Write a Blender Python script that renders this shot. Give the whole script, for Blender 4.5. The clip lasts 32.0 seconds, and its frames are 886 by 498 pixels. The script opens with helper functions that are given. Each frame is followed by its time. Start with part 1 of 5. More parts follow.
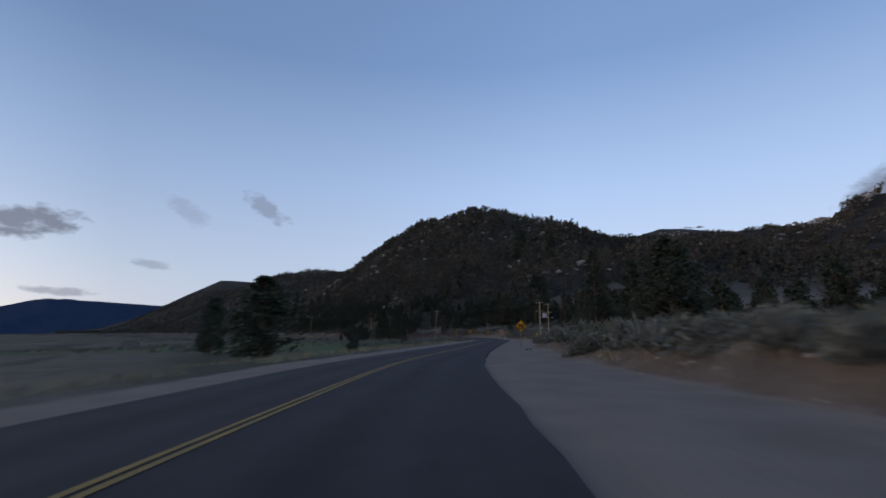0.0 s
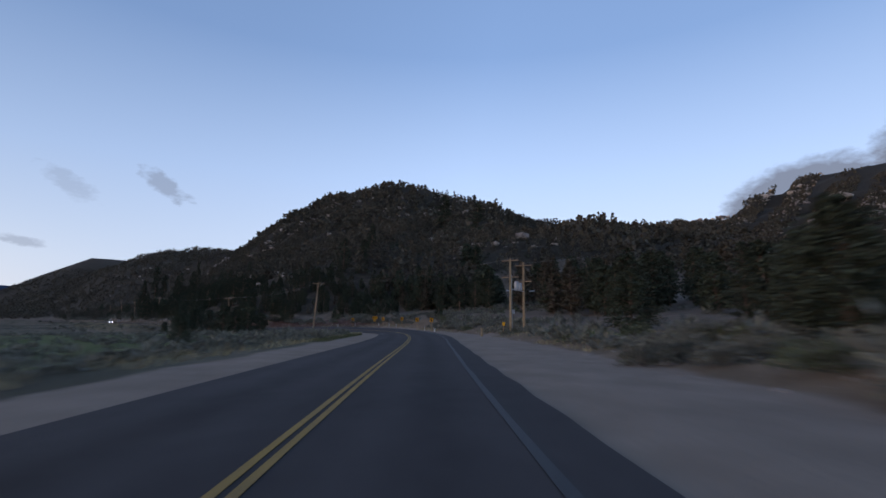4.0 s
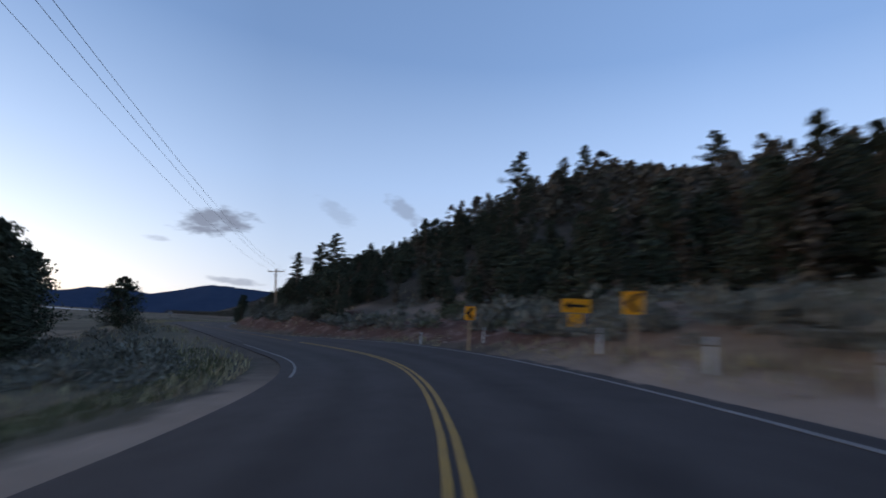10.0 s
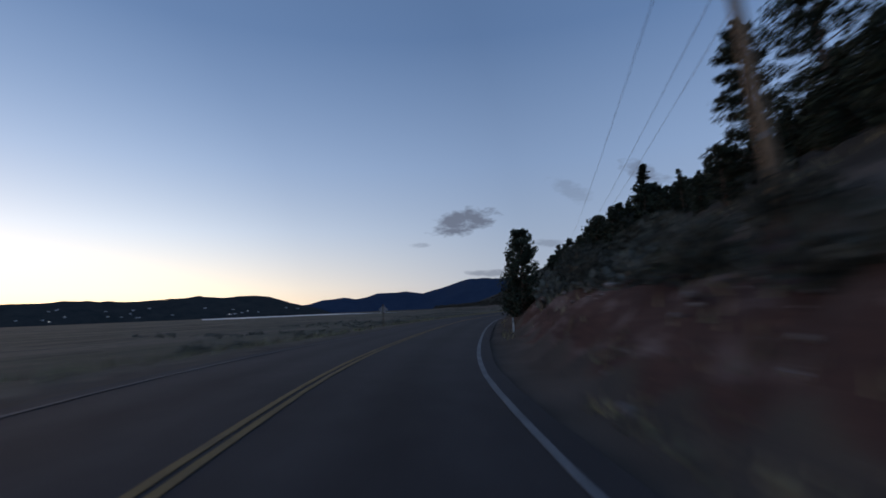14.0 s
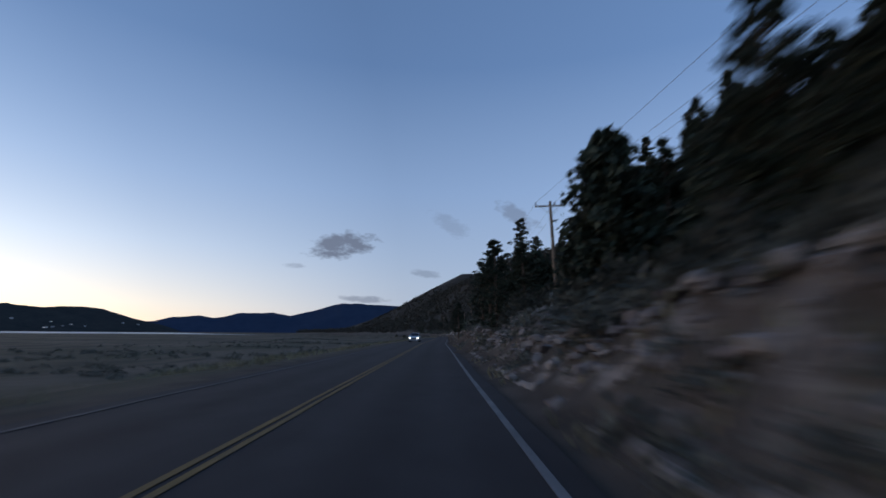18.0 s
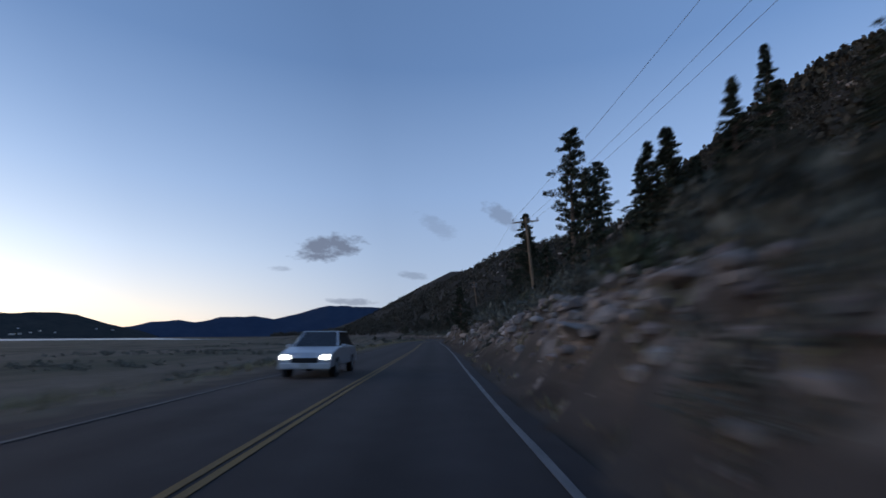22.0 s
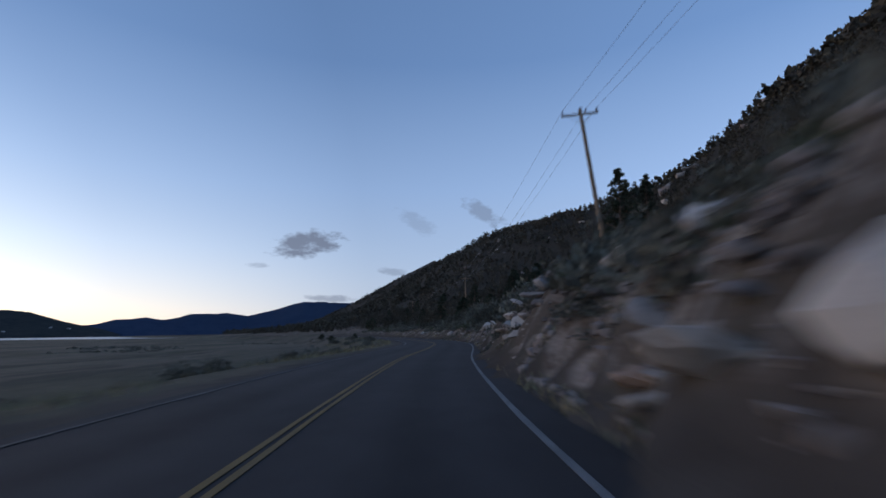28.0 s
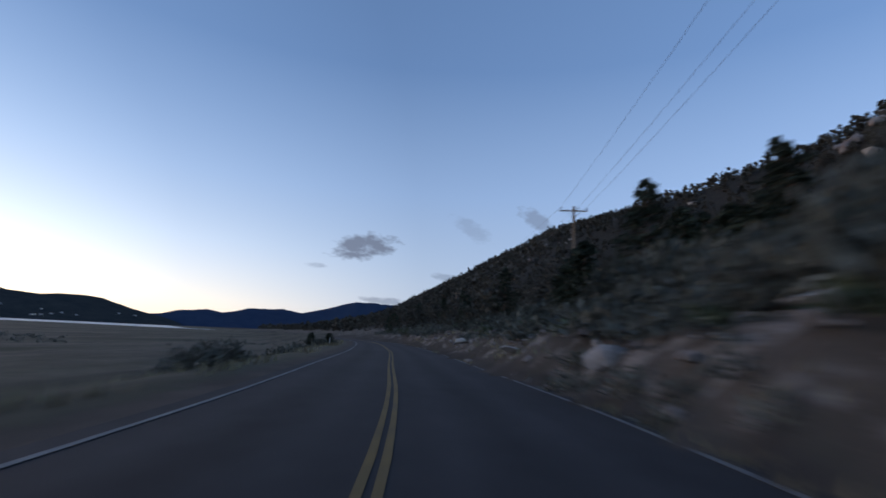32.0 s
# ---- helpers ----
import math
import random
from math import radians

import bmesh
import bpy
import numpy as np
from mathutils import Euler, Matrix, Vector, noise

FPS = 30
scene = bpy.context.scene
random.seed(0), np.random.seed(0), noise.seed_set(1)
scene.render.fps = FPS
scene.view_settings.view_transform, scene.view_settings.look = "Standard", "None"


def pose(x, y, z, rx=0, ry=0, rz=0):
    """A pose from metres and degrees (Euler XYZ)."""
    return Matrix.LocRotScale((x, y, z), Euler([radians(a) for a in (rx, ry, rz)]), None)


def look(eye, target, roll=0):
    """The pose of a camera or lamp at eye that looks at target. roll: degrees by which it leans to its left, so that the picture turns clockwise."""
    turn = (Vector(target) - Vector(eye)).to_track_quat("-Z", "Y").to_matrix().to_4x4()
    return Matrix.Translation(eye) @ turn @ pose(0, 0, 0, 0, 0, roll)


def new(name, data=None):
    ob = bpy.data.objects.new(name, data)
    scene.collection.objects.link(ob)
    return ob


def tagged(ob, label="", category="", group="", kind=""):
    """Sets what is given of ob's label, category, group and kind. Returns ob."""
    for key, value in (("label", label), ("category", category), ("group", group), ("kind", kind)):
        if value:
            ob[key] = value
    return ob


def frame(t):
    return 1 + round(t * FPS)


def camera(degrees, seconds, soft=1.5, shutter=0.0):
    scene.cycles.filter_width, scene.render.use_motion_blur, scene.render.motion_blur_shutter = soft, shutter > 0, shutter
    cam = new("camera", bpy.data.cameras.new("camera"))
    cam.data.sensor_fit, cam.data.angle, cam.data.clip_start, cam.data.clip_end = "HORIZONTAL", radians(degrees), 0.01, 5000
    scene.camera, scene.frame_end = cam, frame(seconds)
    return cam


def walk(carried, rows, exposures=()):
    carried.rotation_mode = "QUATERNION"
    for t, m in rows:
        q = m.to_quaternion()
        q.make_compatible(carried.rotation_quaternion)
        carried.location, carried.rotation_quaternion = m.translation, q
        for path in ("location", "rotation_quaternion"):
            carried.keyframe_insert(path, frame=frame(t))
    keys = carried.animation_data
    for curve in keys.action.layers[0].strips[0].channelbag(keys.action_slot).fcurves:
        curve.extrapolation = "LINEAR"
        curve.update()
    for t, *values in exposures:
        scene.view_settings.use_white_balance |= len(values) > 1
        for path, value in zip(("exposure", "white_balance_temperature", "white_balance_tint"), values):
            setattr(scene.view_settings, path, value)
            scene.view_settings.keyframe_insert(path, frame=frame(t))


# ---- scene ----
cam = camera(84.0, 32.0, soft=1.6, shutter=1.0)
# seconds, x, y, z, yaw, pitch, lean of a dash-mounted camera 1.35 m above the road, which is banked in the bends
PATH = [
    (0.0, 0.00, 0.00, 1.35, 0.43, 9.91, 0.14),
    (0.5, -0.14, 8.61, 1.35, -1.87, 10.87, -0.31),
    (1.0, 0.03, 17.19, 1.35, -3.79, 11.00, -0.23),
    (1.5, 0.47, 25.73, 1.35, -5.40, 9.85, 0.38),
    (2.0, 1.12, 34.20, 1.35, -6.66, 8.89, 0.88),
    (2.5, 1.93, 42.58, 1.35, -7.70, 8.57, 0.97),
    (3.0, 2.88, 50.90, 1.35, -8.60, 8.53, 0.84),
    (3.5, 3.93, 59.19, 1.35, -9.27, 8.67, 0.80),
    (4.0, 5.07, 67.49, 1.35, -9.59, 8.76, 0.70),
    (4.5, 6.23, 75.83, 1.35, -9.61, 8.83, 0.71),
    (5.0, 7.40, 84.23, 1.35, -9.47, 8.88, 0.84),
    (5.5, 8.54, 92.70, 1.35, -9.28, 8.94, 1.09),
    (6.0, 9.67, 101.22, 1.35, -9.08, 9.00, 1.80),
    (6.5, 10.76, 109.77, 1.35, -8.80, 8.78, 2.35),
    (7.0, 11.77, 118.31, 1.35, -7.97, 8.91, 2.73),
    (7.5, 12.58, 126.84, 1.36, -6.22, 9.21, 2.81),
    (8.0, 13.07, 135.33, 1.37, -3.78, 9.28, 3.20),
    (8.5, 13.14, 143.74, 1.38, -0.41, 9.47, 3.38),
    (9.0, 12.61, 152.04, 1.40, 4.38, 9.58, 3.25),
    (9.5, 11.34, 160.20, 1.40, 10.02, 9.81, 3.23),
    (10.0, 9.25, 168.21, 1.34, 15.86, 9.58, 3.91),
    (10.5, 6.31, 176.02, 1.27, 22.09, 9.39, 4.44),
    (11.0, 2.43, 183.55, 1.20, 29.09, 9.48, 4.19),
    (11.5, -2.41, 190.68, 1.19, 35.85, 9.58, 3.10),
    (12.0, -8.06, 197.39, 1.31, 41.13, 8.74, 1.33),
    (12.5, -14.26, 203.71, 1.37, 44.43, 7.79, -0.52),
    (13.0, -20.70, 209.79, 1.35, 45.63, 7.09, -2.14),
    (13.5, -27.16, 215.79, 1.30, 45.20, 6.86, -2.55),
    (14.0, -33.46, 221.86, 1.28, 43.68, 6.90, -2.34),
    (14.5, -39.56, 228.11, 1.26, 41.54, 7.00, -1.36),
    (15.0, -45.39, 234.59, 1.30, 39.05, 7.51, -0.58),
    (15.5, -50.91, 241.32, 1.34, 36.46, 8.22, -0.40),
    (16.0, -56.12, 248.26, 1.35, 34.03, 8.92, -0.29),
    (16.5, -61.05, 255.38, 1.35, 31.97, 9.40, -0.22),
    (17.0, -65.73, 262.62, 1.35, 30.44, 9.44, -0.10),
    (17.5, -70.24, 269.95, 1.35, 29.51, 9.57, 0.28),
    (18.0, -74.69, 277.32, 1.35, 29.38, 9.84, 0.52),
    (18.5, -79.11, 284.68, 1.35, 29.30, 9.77, 0.58),
    (19.0, -83.48, 292.05, 1.35, 28.72, 9.53, -0.06),
    (19.5, -87.75, 299.43, 1.35, 28.08, 9.95, -0.60),
    (20.0, -91.97, 306.83, 1.35, 27.92, 10.23, -0.41),
    (20.5, -96.19, 314.25, 1.35, 28.01, 10.03, -0.33),
    (21.0, -100.42, 321.68, 1.35, 28.02, 10.28, -0.56),
    (21.5, -104.66, 329.13, 1.35, 27.93, 10.20, -0.85),
    (22.0, -108.88, 336.59, 1.35, 27.85, 10.01, -0.29),
    (22.5, -113.09, 344.04, 1.35, 27.75, 9.61, 0.11),
    (23.0, -117.27, 351.48, 1.35, 27.59, 9.64, -0.04),
    (23.5, -121.41, 358.89, 1.35, 27.48, 9.23, 0.74),
    (24.0, -125.55, 366.29, 1.35, 27.55, 9.32, 1.42),
    (24.5, -129.71, 373.72, 1.35, 27.73, 9.73, 1.55),
    (25.0, -133.93, 381.20, 1.35, 27.77, 10.07, 1.46),
    (25.5, -138.18, 388.74, 1.35, 27.67, 9.92, 1.03),
    (26.0, -142.45, 396.36, 1.35, 27.58, 9.89, 0.68),
    (26.5, -146.74, 404.04, 1.35, 27.45, 9.91, 0.44),
    (27.0, -151.03, 411.79, 1.35, 27.14, 9.91, 0.26),
    (27.5, -155.27, 419.61, 1.35, 26.50, 9.81, 0.13),
    (28.0, -159.41, 427.51, 1.35, 25.49, 9.55, -0.74),
    (28.5, -163.38, 435.46, 1.35, 24.34, 9.78, -1.38),
    (29.0, -167.18, 443.41, 1.35, 23.34, 9.97, -0.98),
    (29.5, -170.84, 451.36, 1.35, 22.86, 10.24, -0.62),
    (30.0, -174.48, 459.27, 1.35, 23.25, 10.55, 0.60),
    (30.5, -178.24, 467.11, 1.35, 24.59, 10.11, 0.99),
    (31.0, -182.24, 474.86, 1.35, 26.71, 9.61, 1.58),
    (31.5, -186.55, 482.44, 1.35, 29.23, 9.61, 2.37),
    (32.0, -191.21, 489.83, 1.35, 31.88, 10.24, 2.76),
]
walk(cam, [(t, pose(x, y, z, 0, 0, yaw) @ pose(0, 0, 0, 90 + pitch) @ pose(0, 0, 0, 0, 0, lean))
           for t, x, y, z, yaw, pitch, lean in PATH],
     exposures=[(0, 0.25, 6650, 11), (3, 0.46, 6700, 12), (6, 0.54, 6650, 11), (9.5, 0.55, 6550, 10), (11, 0.36, 6400, 10), (12.5, -0.08, 6350, 10), (14, -0.24, 6250, 10), (16.5, -0.16, 6080, 9), (19, -0.02, 6060, 9),
                (23, 0.07, 6030, 9), (32, 0.14, 6080, 9)])

# ---------------------------------------------------------------- world and sun
SUNSET = 98.0  # degrees left of +y


def nodes_of(tree):
    tree.nodes.clear()

    def add(kind, ins=None, **props):
        n = tree.nodes.new(kind)
        for k, v in props.items():
            if k == "operation":
                n.operation = v
            elif k == "blend":
                n.blend_type = v
            elif k == "data":
                n.data_type = v
        for k, v in (ins or {}).items():
            if isinstance(v, bpy.types.NodeSocket):
                tree.links.new(v, n.inputs[k])
            else:
                n.inputs[k].default_value = v
        return n
    return add


def math_node(add, op, a, b=0.0, c=0.0):
    return add("ShaderNodeMath", {0: a, 1: b, 2: c}, operation=op).outputs[0]


def ramp(add, fac, stops):
    n = add("ShaderNodeValToRGB", {"Fac": fac})
    e = n.color_ramp.elements
    while len(e) < len(stops):
        e.new(0.5)
    for el, (p, col) in zip(e, stops):
        el.position, el.color = p, (*col, 1)
    return n.outputs["Color"]


def mixed(add, fac, a, b, blend="MIX"):
    n = add("ShaderNodeMix", data="RGBA", blend=blend)
    tree = n.id_data
    for i, v in ((0, fac), (6, a), (7, b)):
        if isinstance(v, bpy.types.NodeSocket):
            tree.links.new(v, n.inputs[i])
        elif i == 0:
            n.inputs[i].default_value = v
        else:
            n.inputs[i].default_value = (*v, 1)
    return n.outputs[2]


def build_world():
    w = bpy.data.worlds.new("dusk_sky")
    scene.world = w
    w.use_nodes = True
    add = nodes_of(w.node_tree)
    gen = add("ShaderNodeTexCoord").outputs["Generated"]
    sep = add("ShaderNodeSeparateXYZ", {0: gen})
    x, y, z = sep.outputs
    m = lambda op, a, b=0.0, c=0.0: math_node(add, op, a, b, c)
    zc = m("MAXIMUM", z, 0.0)
    blue = ramp(add, zc, [(0.0, (0.44, 0.53, 0.68)), (0.1, (0.415, 0.51, 0.675)), (0.28, (0.292, 0.41, 0.635)),
                          (0.5, (0.142, 0.24, 0.445)), (1.0, (0.07, 0.13, 0.27))])
    # the afterglow, low over the sunset
    s = radians(SUNSET)
    toward = m("ADD", m("MULTIPLY", x, -math.sin(s)), m("MULTIPLY", y, math.cos(s)))
    toward = m("MAXIMUM", toward, 0.0)
    low = m("POWER", 2.718, m("MULTIPLY", zc, -7.5))
    glow = m("MULTIPLY", m("POWER", toward, 2.6), low)
    glow = m("MINIMUM", m("MULTIPLY", glow, 1.45), 1.0)
    warm = ramp(add, zc, [(0.0, (1.45, 1.02, 0.56)), (0.05, (1.5, 1.24, 0.88)), (0.16, (1.25, 1.28, 1.28)), (0.4, (0.60, 0.75, 0.96))])
    col = mixed(add, glow, blue, warm)
    # a thin share of the measured sky model, for the light from outside the view
    sky = add("ShaderNodeTexSky")
    sky.sky_type, sky.sun_disc = "NISHITA", False
    sky.sun_elevation, sky.sun_rotation = radians(1.0), radians(-SUNSET)
    col = mixed(add, 0.02, col, sky.outputs[0], "ADD")
    # the sky is deepest well aside of the sunset
    side = m("ADD", m("MULTIPLY", x, -math.sin(s)), m("MULTIPLY", y, math.cos(s)))
    gain = ramp(add, m("MULTIPLY_ADD", side, 0.5, 0.5), [(0.0, (1.15, 1.15, 1.15)), (0.33, (1.17, 1.17, 1.17)), (0.53, (1.0, 1.0, 1.0)), (0.72, (0.86, 0.87, 0.88)),
                                                         (0.89, (1.02, 1.02, 1.02)), (0.97, (1.26, 1.24, 1.20)), (1.0, (1.34, 1.30, 1.24))])
    col = mixed(add, 1.0, col, gain, "MULTIPLY")
    # small grey clouds
    az = m("MULTIPLY", m("ARCTAN2", m("MULTIPLY", x, -1.0), y), 57.2958)
    el = m("MULTIPLY", m("ARCSINE", z), 57.2958)
    co = add("ShaderNodeCombineXYZ", {0: az, 1: m("MULTIPLY", el, 1.8), 2: 0.0}).outputs[0]
    n1 = add("ShaderNodeTexNoise", {"Vector": co, "Scale": 0.55, "Detail": 6.0, "Roughness": 0.62}).outputs[0]
    total = None
    for ca, ce, wa, we, lean, dens, ragged in ((41.2, 10.0, 4.8, 1.9, 0.12, 0.95, 2.6), (20.6, 13.6, 3.0, 1.5, -0.5, 0.55, 2.6), (28.5, 12.6, 3.0, 1.4, -0.45, 0.3, 2.6),
                                       (-46.5, 11.8, 7.2, 4.0, 0.16, 0.95, 1.1), (-58.0, 14.6, 7.5, 5.6, 0.3, 1.0, 1.1), (46.4, 7.4, 1.4, 0.4, 0, 0.4, 2.6), (38.5, 3.9, 3.4, 0.5, -0.05, 0.6, 2.6), (31.5, 7.0, 2.2, 0.55, -0.1, 0.45, 2.6)):
        da = m("SUBTRACT", az, ca)
        de = m("SUBTRACT", m("SUBTRACT", el, ce), m("MULTIPLY", da, -lean))
        d = m("ADD", m("POWER", m("ABSOLUTE", m("DIVIDE", da, wa)), 2.0), m("POWER", m("ABSOLUTE", m("DIVIDE", de, we)), 2.0))
        v = m("ADD", m("SUBTRACT", 0.75 + (2.6 - ragged) * 0.3, d), m("MULTIPLY", m("SUBTRACT", n1, 0.5), ragged))
        v = m("MINIMUM", m("MAXIMUM", m("MULTIPLY", v, 1.7), 0.0), 1.0)
        v = m("MULTIPLY", v, dens)
        total = v if total is None else m("MAXIMUM", total, v)
    cloud = mixed(add, glow, (0.155, 0.185, 0.255), (0.37, 0.36, 0.405))
    col = mixed(add, total, col, cloud)
    bg = add("ShaderNodeBackground", {"Color": col, "Strength": 1.0})
    out = add("ShaderNodeOutputWorld")
    w.node_tree.links.new(bg.outputs[0], out.inputs[0])


build_world()
sun = new("sun", bpy.data.lights.new("sun", "SUN"))
sun.data.energy, sun.data.angle, sun.data.color = 0.5, radians(40), (1.0, 0.64, 0.47)
_s = radians(SUNSET)
sun.matrix_world = look((0, 0, 0), (math.sin(_s), -math.cos(_s), -0.16))

# ---------------------------------------------------------------- materials
MATS = {}


def material(name, c1, c2, scale=1.0, rough=0.9, bump=0.3, detail=6.0, island=0.0, fine=None, spec=0.25, metal=0.0, c3=None, object_random=0.0):
    """Two colours mixed by noise at two sizes, with a fine relief."""
    if name in MATS:
        return MATS[name]
    mt = bpy.data.materials.new(name)
    mt.use_nodes = True
    add = nodes_of(mt.node_tree)
    geo = add("ShaderNodeNewGeometry")
    pos = geo.outputs["Position"]
    n1 = add("ShaderNodeTexNoise", {"Vector": pos, "Scale": scale, "Detail": detail, "Roughness": 0.6}).outputs[0]
    n2 = add("ShaderNodeTexNoise", {"Vector": pos, "Scale": fine or scale * 9, "Detail": 4.0, "Roughness": 0.65}).outputs[0]
    fac = math_node(add, "ADD", math_node(add, "MULTIPLY", n1, 0.6), math_node(add, "MULTIPLY", n2, 0.4))
    fac = math_node(add, "MULTIPLY_ADD", math_node(add, "SUBTRACT", fac, 0.5), 3.2, 0.5)
    fac = math_node(add, "MINIMUM", math_node(add, "MAXIMUM", fac, 0.0), 1.0)
    col = mixed(add, fac, c1, c2)
    if c3:
        n3 = add("ShaderNodeTexNoise", {"Vector": pos, "Scale": scale * 0.23, "Detail": 3.0}).outputs[0]
        f3 = math_node(add, "MINIMUM", math_node(add, "MAXIMUM", math_node(add, "MULTIPLY", math_node(add, "SUBTRACT", n3, 0.52), 6.0), 0.0), 1.0)
        col = mixed(add, f3, col, c3)
    rnd = geo.outputs["Random Per Island"] if island else add("ShaderNodeObjectInfo").outputs["Random"]
    k = island or object_random
    if k:
        hsv = add("ShaderNodeHueSaturation", {"Color": col, "Value": math_node(add, "MULTIPLY_ADD", rnd, k, 1 - k / 2),
                                              "Hue": math_node(add, "MULTIPLY_ADD", rnd, 0.05 * min(k, 1), 0.5 - 0.025 * min(k, 1))})
        col = hsv.outputs[0]
    b = add("ShaderNodeBump", {"Height": n2, "Strength": bump, "Distance": 0.05})
    p = add("ShaderNodeBsdfPrincipled", {"Base Color": col, "Roughness": rough, "Normal": b.outputs[0], "Metallic": metal,
                                         "Specular IOR Level": spec})
    out = add("ShaderNodeOutputMaterial")
    mt.node_tree.links.new(p.outputs[0], out.inputs[0])
    MATS[name] = mt
    return mt


def lamp_material(name, col, strength):
    mt = bpy.data.materials.new(name)
    mt.use_nodes = True
    add = nodes_of(mt.node_tree)
    e = add("ShaderNodeEmission", {"Color": (*col, 1), "Strength": strength})
    mt.node_tree.links.new(e.outputs[0], add("ShaderNodeOutputMaterial").inputs[0])
    return mt


def asphalt_material():
    """Worn asphalt: polished wheel tracks along each lane, a darker oil strip between them, patches and grit."""
    mt = bpy.data.materials.new("asphalt")
    mt.use_nodes = True
    add = nodes_of(mt.node_tree)
    m = lambda op, a, b=0.0, c=0.0: math_node(add, op, a, b, c)
    pos = add("ShaderNodeNewGeometry").outputs["Position"]
    at = add("ShaderNodeAttribute")
    at.attribute_name = "offset"
    u = at.outputs["Fac"]
    grit = add("ShaderNodeTexNoise", {"Vector": pos, "Scale": 42.0, "Detail": 3.0, "Roughness": 0.7}).outputs[0]
    patch = add("ShaderNodeTexNoise", {"Vector": pos, "Scale": 0.16, "Detail": 5.0, "Roughness": 0.6}).outputs[0]
    mid = add("ShaderNodeTexNoise", {"Vector": pos, "Scale": 1.6, "Detail": 5.0, "Roughness": 0.65}).outputs[0]
    lane = m("ABSOLUTE", m("SUBTRACT", m("ABSOLUTE", u), 1.8))
    track = m("POWER", 2.718, m("MULTIPLY", m("POWER", m("ABSOLUTE", m("SUBTRACT", lane, 0.85)), 2.0), -9.0))
    oil = m("POWER", 2.718, m("MULTIPLY", m("POWER", lane, 2.0), -9.0))
    v = m("ADD", 0.5, m("MULTIPLY", m("SUBTRACT", track, oil), 0.22))
    v = m("ADD", v, m("MULTIPLY", m("SUBTRACT", patch, 0.5), 1.1))
    v = m("ADD", v, m("MULTIPLY", m("SUBTRACT", mid, 0.5), 1.1))
    v = m("ADD", v, m("MULTIPLY", m("SUBTRACT", grit, 0.5), 0.9))
    v = m("MINIMUM", m("MAXIMUM", v, 0.0), 1.0)
    col = mixed(add, v, (0.027, 0.0235, 0.0235), (0.060, 0.053, 0.052))
    b = add("ShaderNodeBump", {"Height": grit, "Strength": 0.3, "Distance": 0.01})
    p = add("ShaderNodeBsdfPrincipled", {"Base Color": col, "Roughness": 0.88, "Normal": b.outputs[0], "Specular IOR Level": 0.15})
    mt.node_tree.links.new(p.outputs[0], add("ShaderNodeOutputMaterial").inputs[0])
    return mt


ASPHALT = asphalt_material()
YELLOW = material("worn_yellow_paint", (0.36, 0.22, 0.042), (0.15, 0.10, 0.045), 2.5, 0.75, 0.2, fine=30)
FADEDYELLOW = material("faded_yellow_paint", (0.25, 0.155, 0.042), (0.10, 0.072, 0.038), 2.2, 0.8, 0.2, fine=26)
WHITE = material("worn_white_paint", (0.24, 0.24, 0.24), (0.08, 0.08, 0.08), 2.0, 0.75, 0.2, fine=24)
FADED = material("faded_white_paint", (0.105, 0.10, 0.10), (0.045, 0.044, 0.044), 2.0, 0.8, 0.2, fine=24)
TAR = material("tar_seal", (0.018, 0.018, 0.02), (0.03, 0.03, 0.032), 1.5, 0.6, 0.2)
PINE = material("pine_needles", (0.034, 0.041, 0.027), (0.066, 0.070, 0.043), 0.5, 0.9, 0.0, island=0.9)
JUNIPER = material("juniper_foliage", (0.034, 0.043, 0.028), (0.066, 0.073, 0.045), 0.6, 0.9, 0.0, island=0.9)
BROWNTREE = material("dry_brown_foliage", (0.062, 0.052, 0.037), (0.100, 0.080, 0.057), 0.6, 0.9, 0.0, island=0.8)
HILLTREE = material("hill_forest_foliage", (0.056, 0.051, 0.038), (0.108, 0.090, 0.066), 0.03, 0.95, 0.0, island=0.7, fine=0.4)
BARK = material("pine_bark", (0.11, 0.075, 0.055), (0.20, 0.14, 0.10), 2.0, 0.95, 0.6)
SAGE = material("sagebrush_leaves", (0.104, 0.104, 0.084), (0.178, 0.175, 0.142), 0.4, 0.95, 0.0, island=0.8)
BRUSH = material("dark_brush_leaves", (0.058, 0.058, 0.045), (0.108, 0.103, 0.079), 0.4, 0.95, 0.0, island=0.8)
GREENBUSH = material("green_shrub_leaves", (0.068, 0.080, 0.046), (0.120, 0.130, 0.075), 0.4, 0.95, 0.0, island=0.8)
DRYGRASS = material("dry_grass_blades", (0.20, 0.17, 0.10), (0.30, 0.26, 0.16), 0.5, 0.95, 0.0, island=0.7)
GREENGRASS = material("green_grass_blades", (0.058, 0.064, 0.029), (0.10, 0.102, 0.048), 0.5, 0.95, 0.0, island=0.7)
ROCK = material("granite_rock", (0.185, 0.155, 0.135), (0.36, 0.315, 0.28), 0.9, 0.9, 0.7, fine=9, object_random=0.5, c3=(0.24, 0.17, 0.13))
PALEROCK = material("pale_granite_rock", (0.30, 0.27, 0.245), (0.52, 0.475, 0.43), 0.9, 0.9, 0.7, fine=9, object_random=0.4, c3=(0.34, 0.26, 0.20))
STONE = material("broken_stone", (0.165, 0.135, 0.118), (0.345, 0.297, 0.263), 0.9, 0.9, 0.5, fine=9, island=0.6)
HILLROCK = material("hill_outcrop_rock", (0.26, 0.215, 0.18), (0.44, 0.375, 0.325), 0.4, 0.95, 0.5, island=0.5)
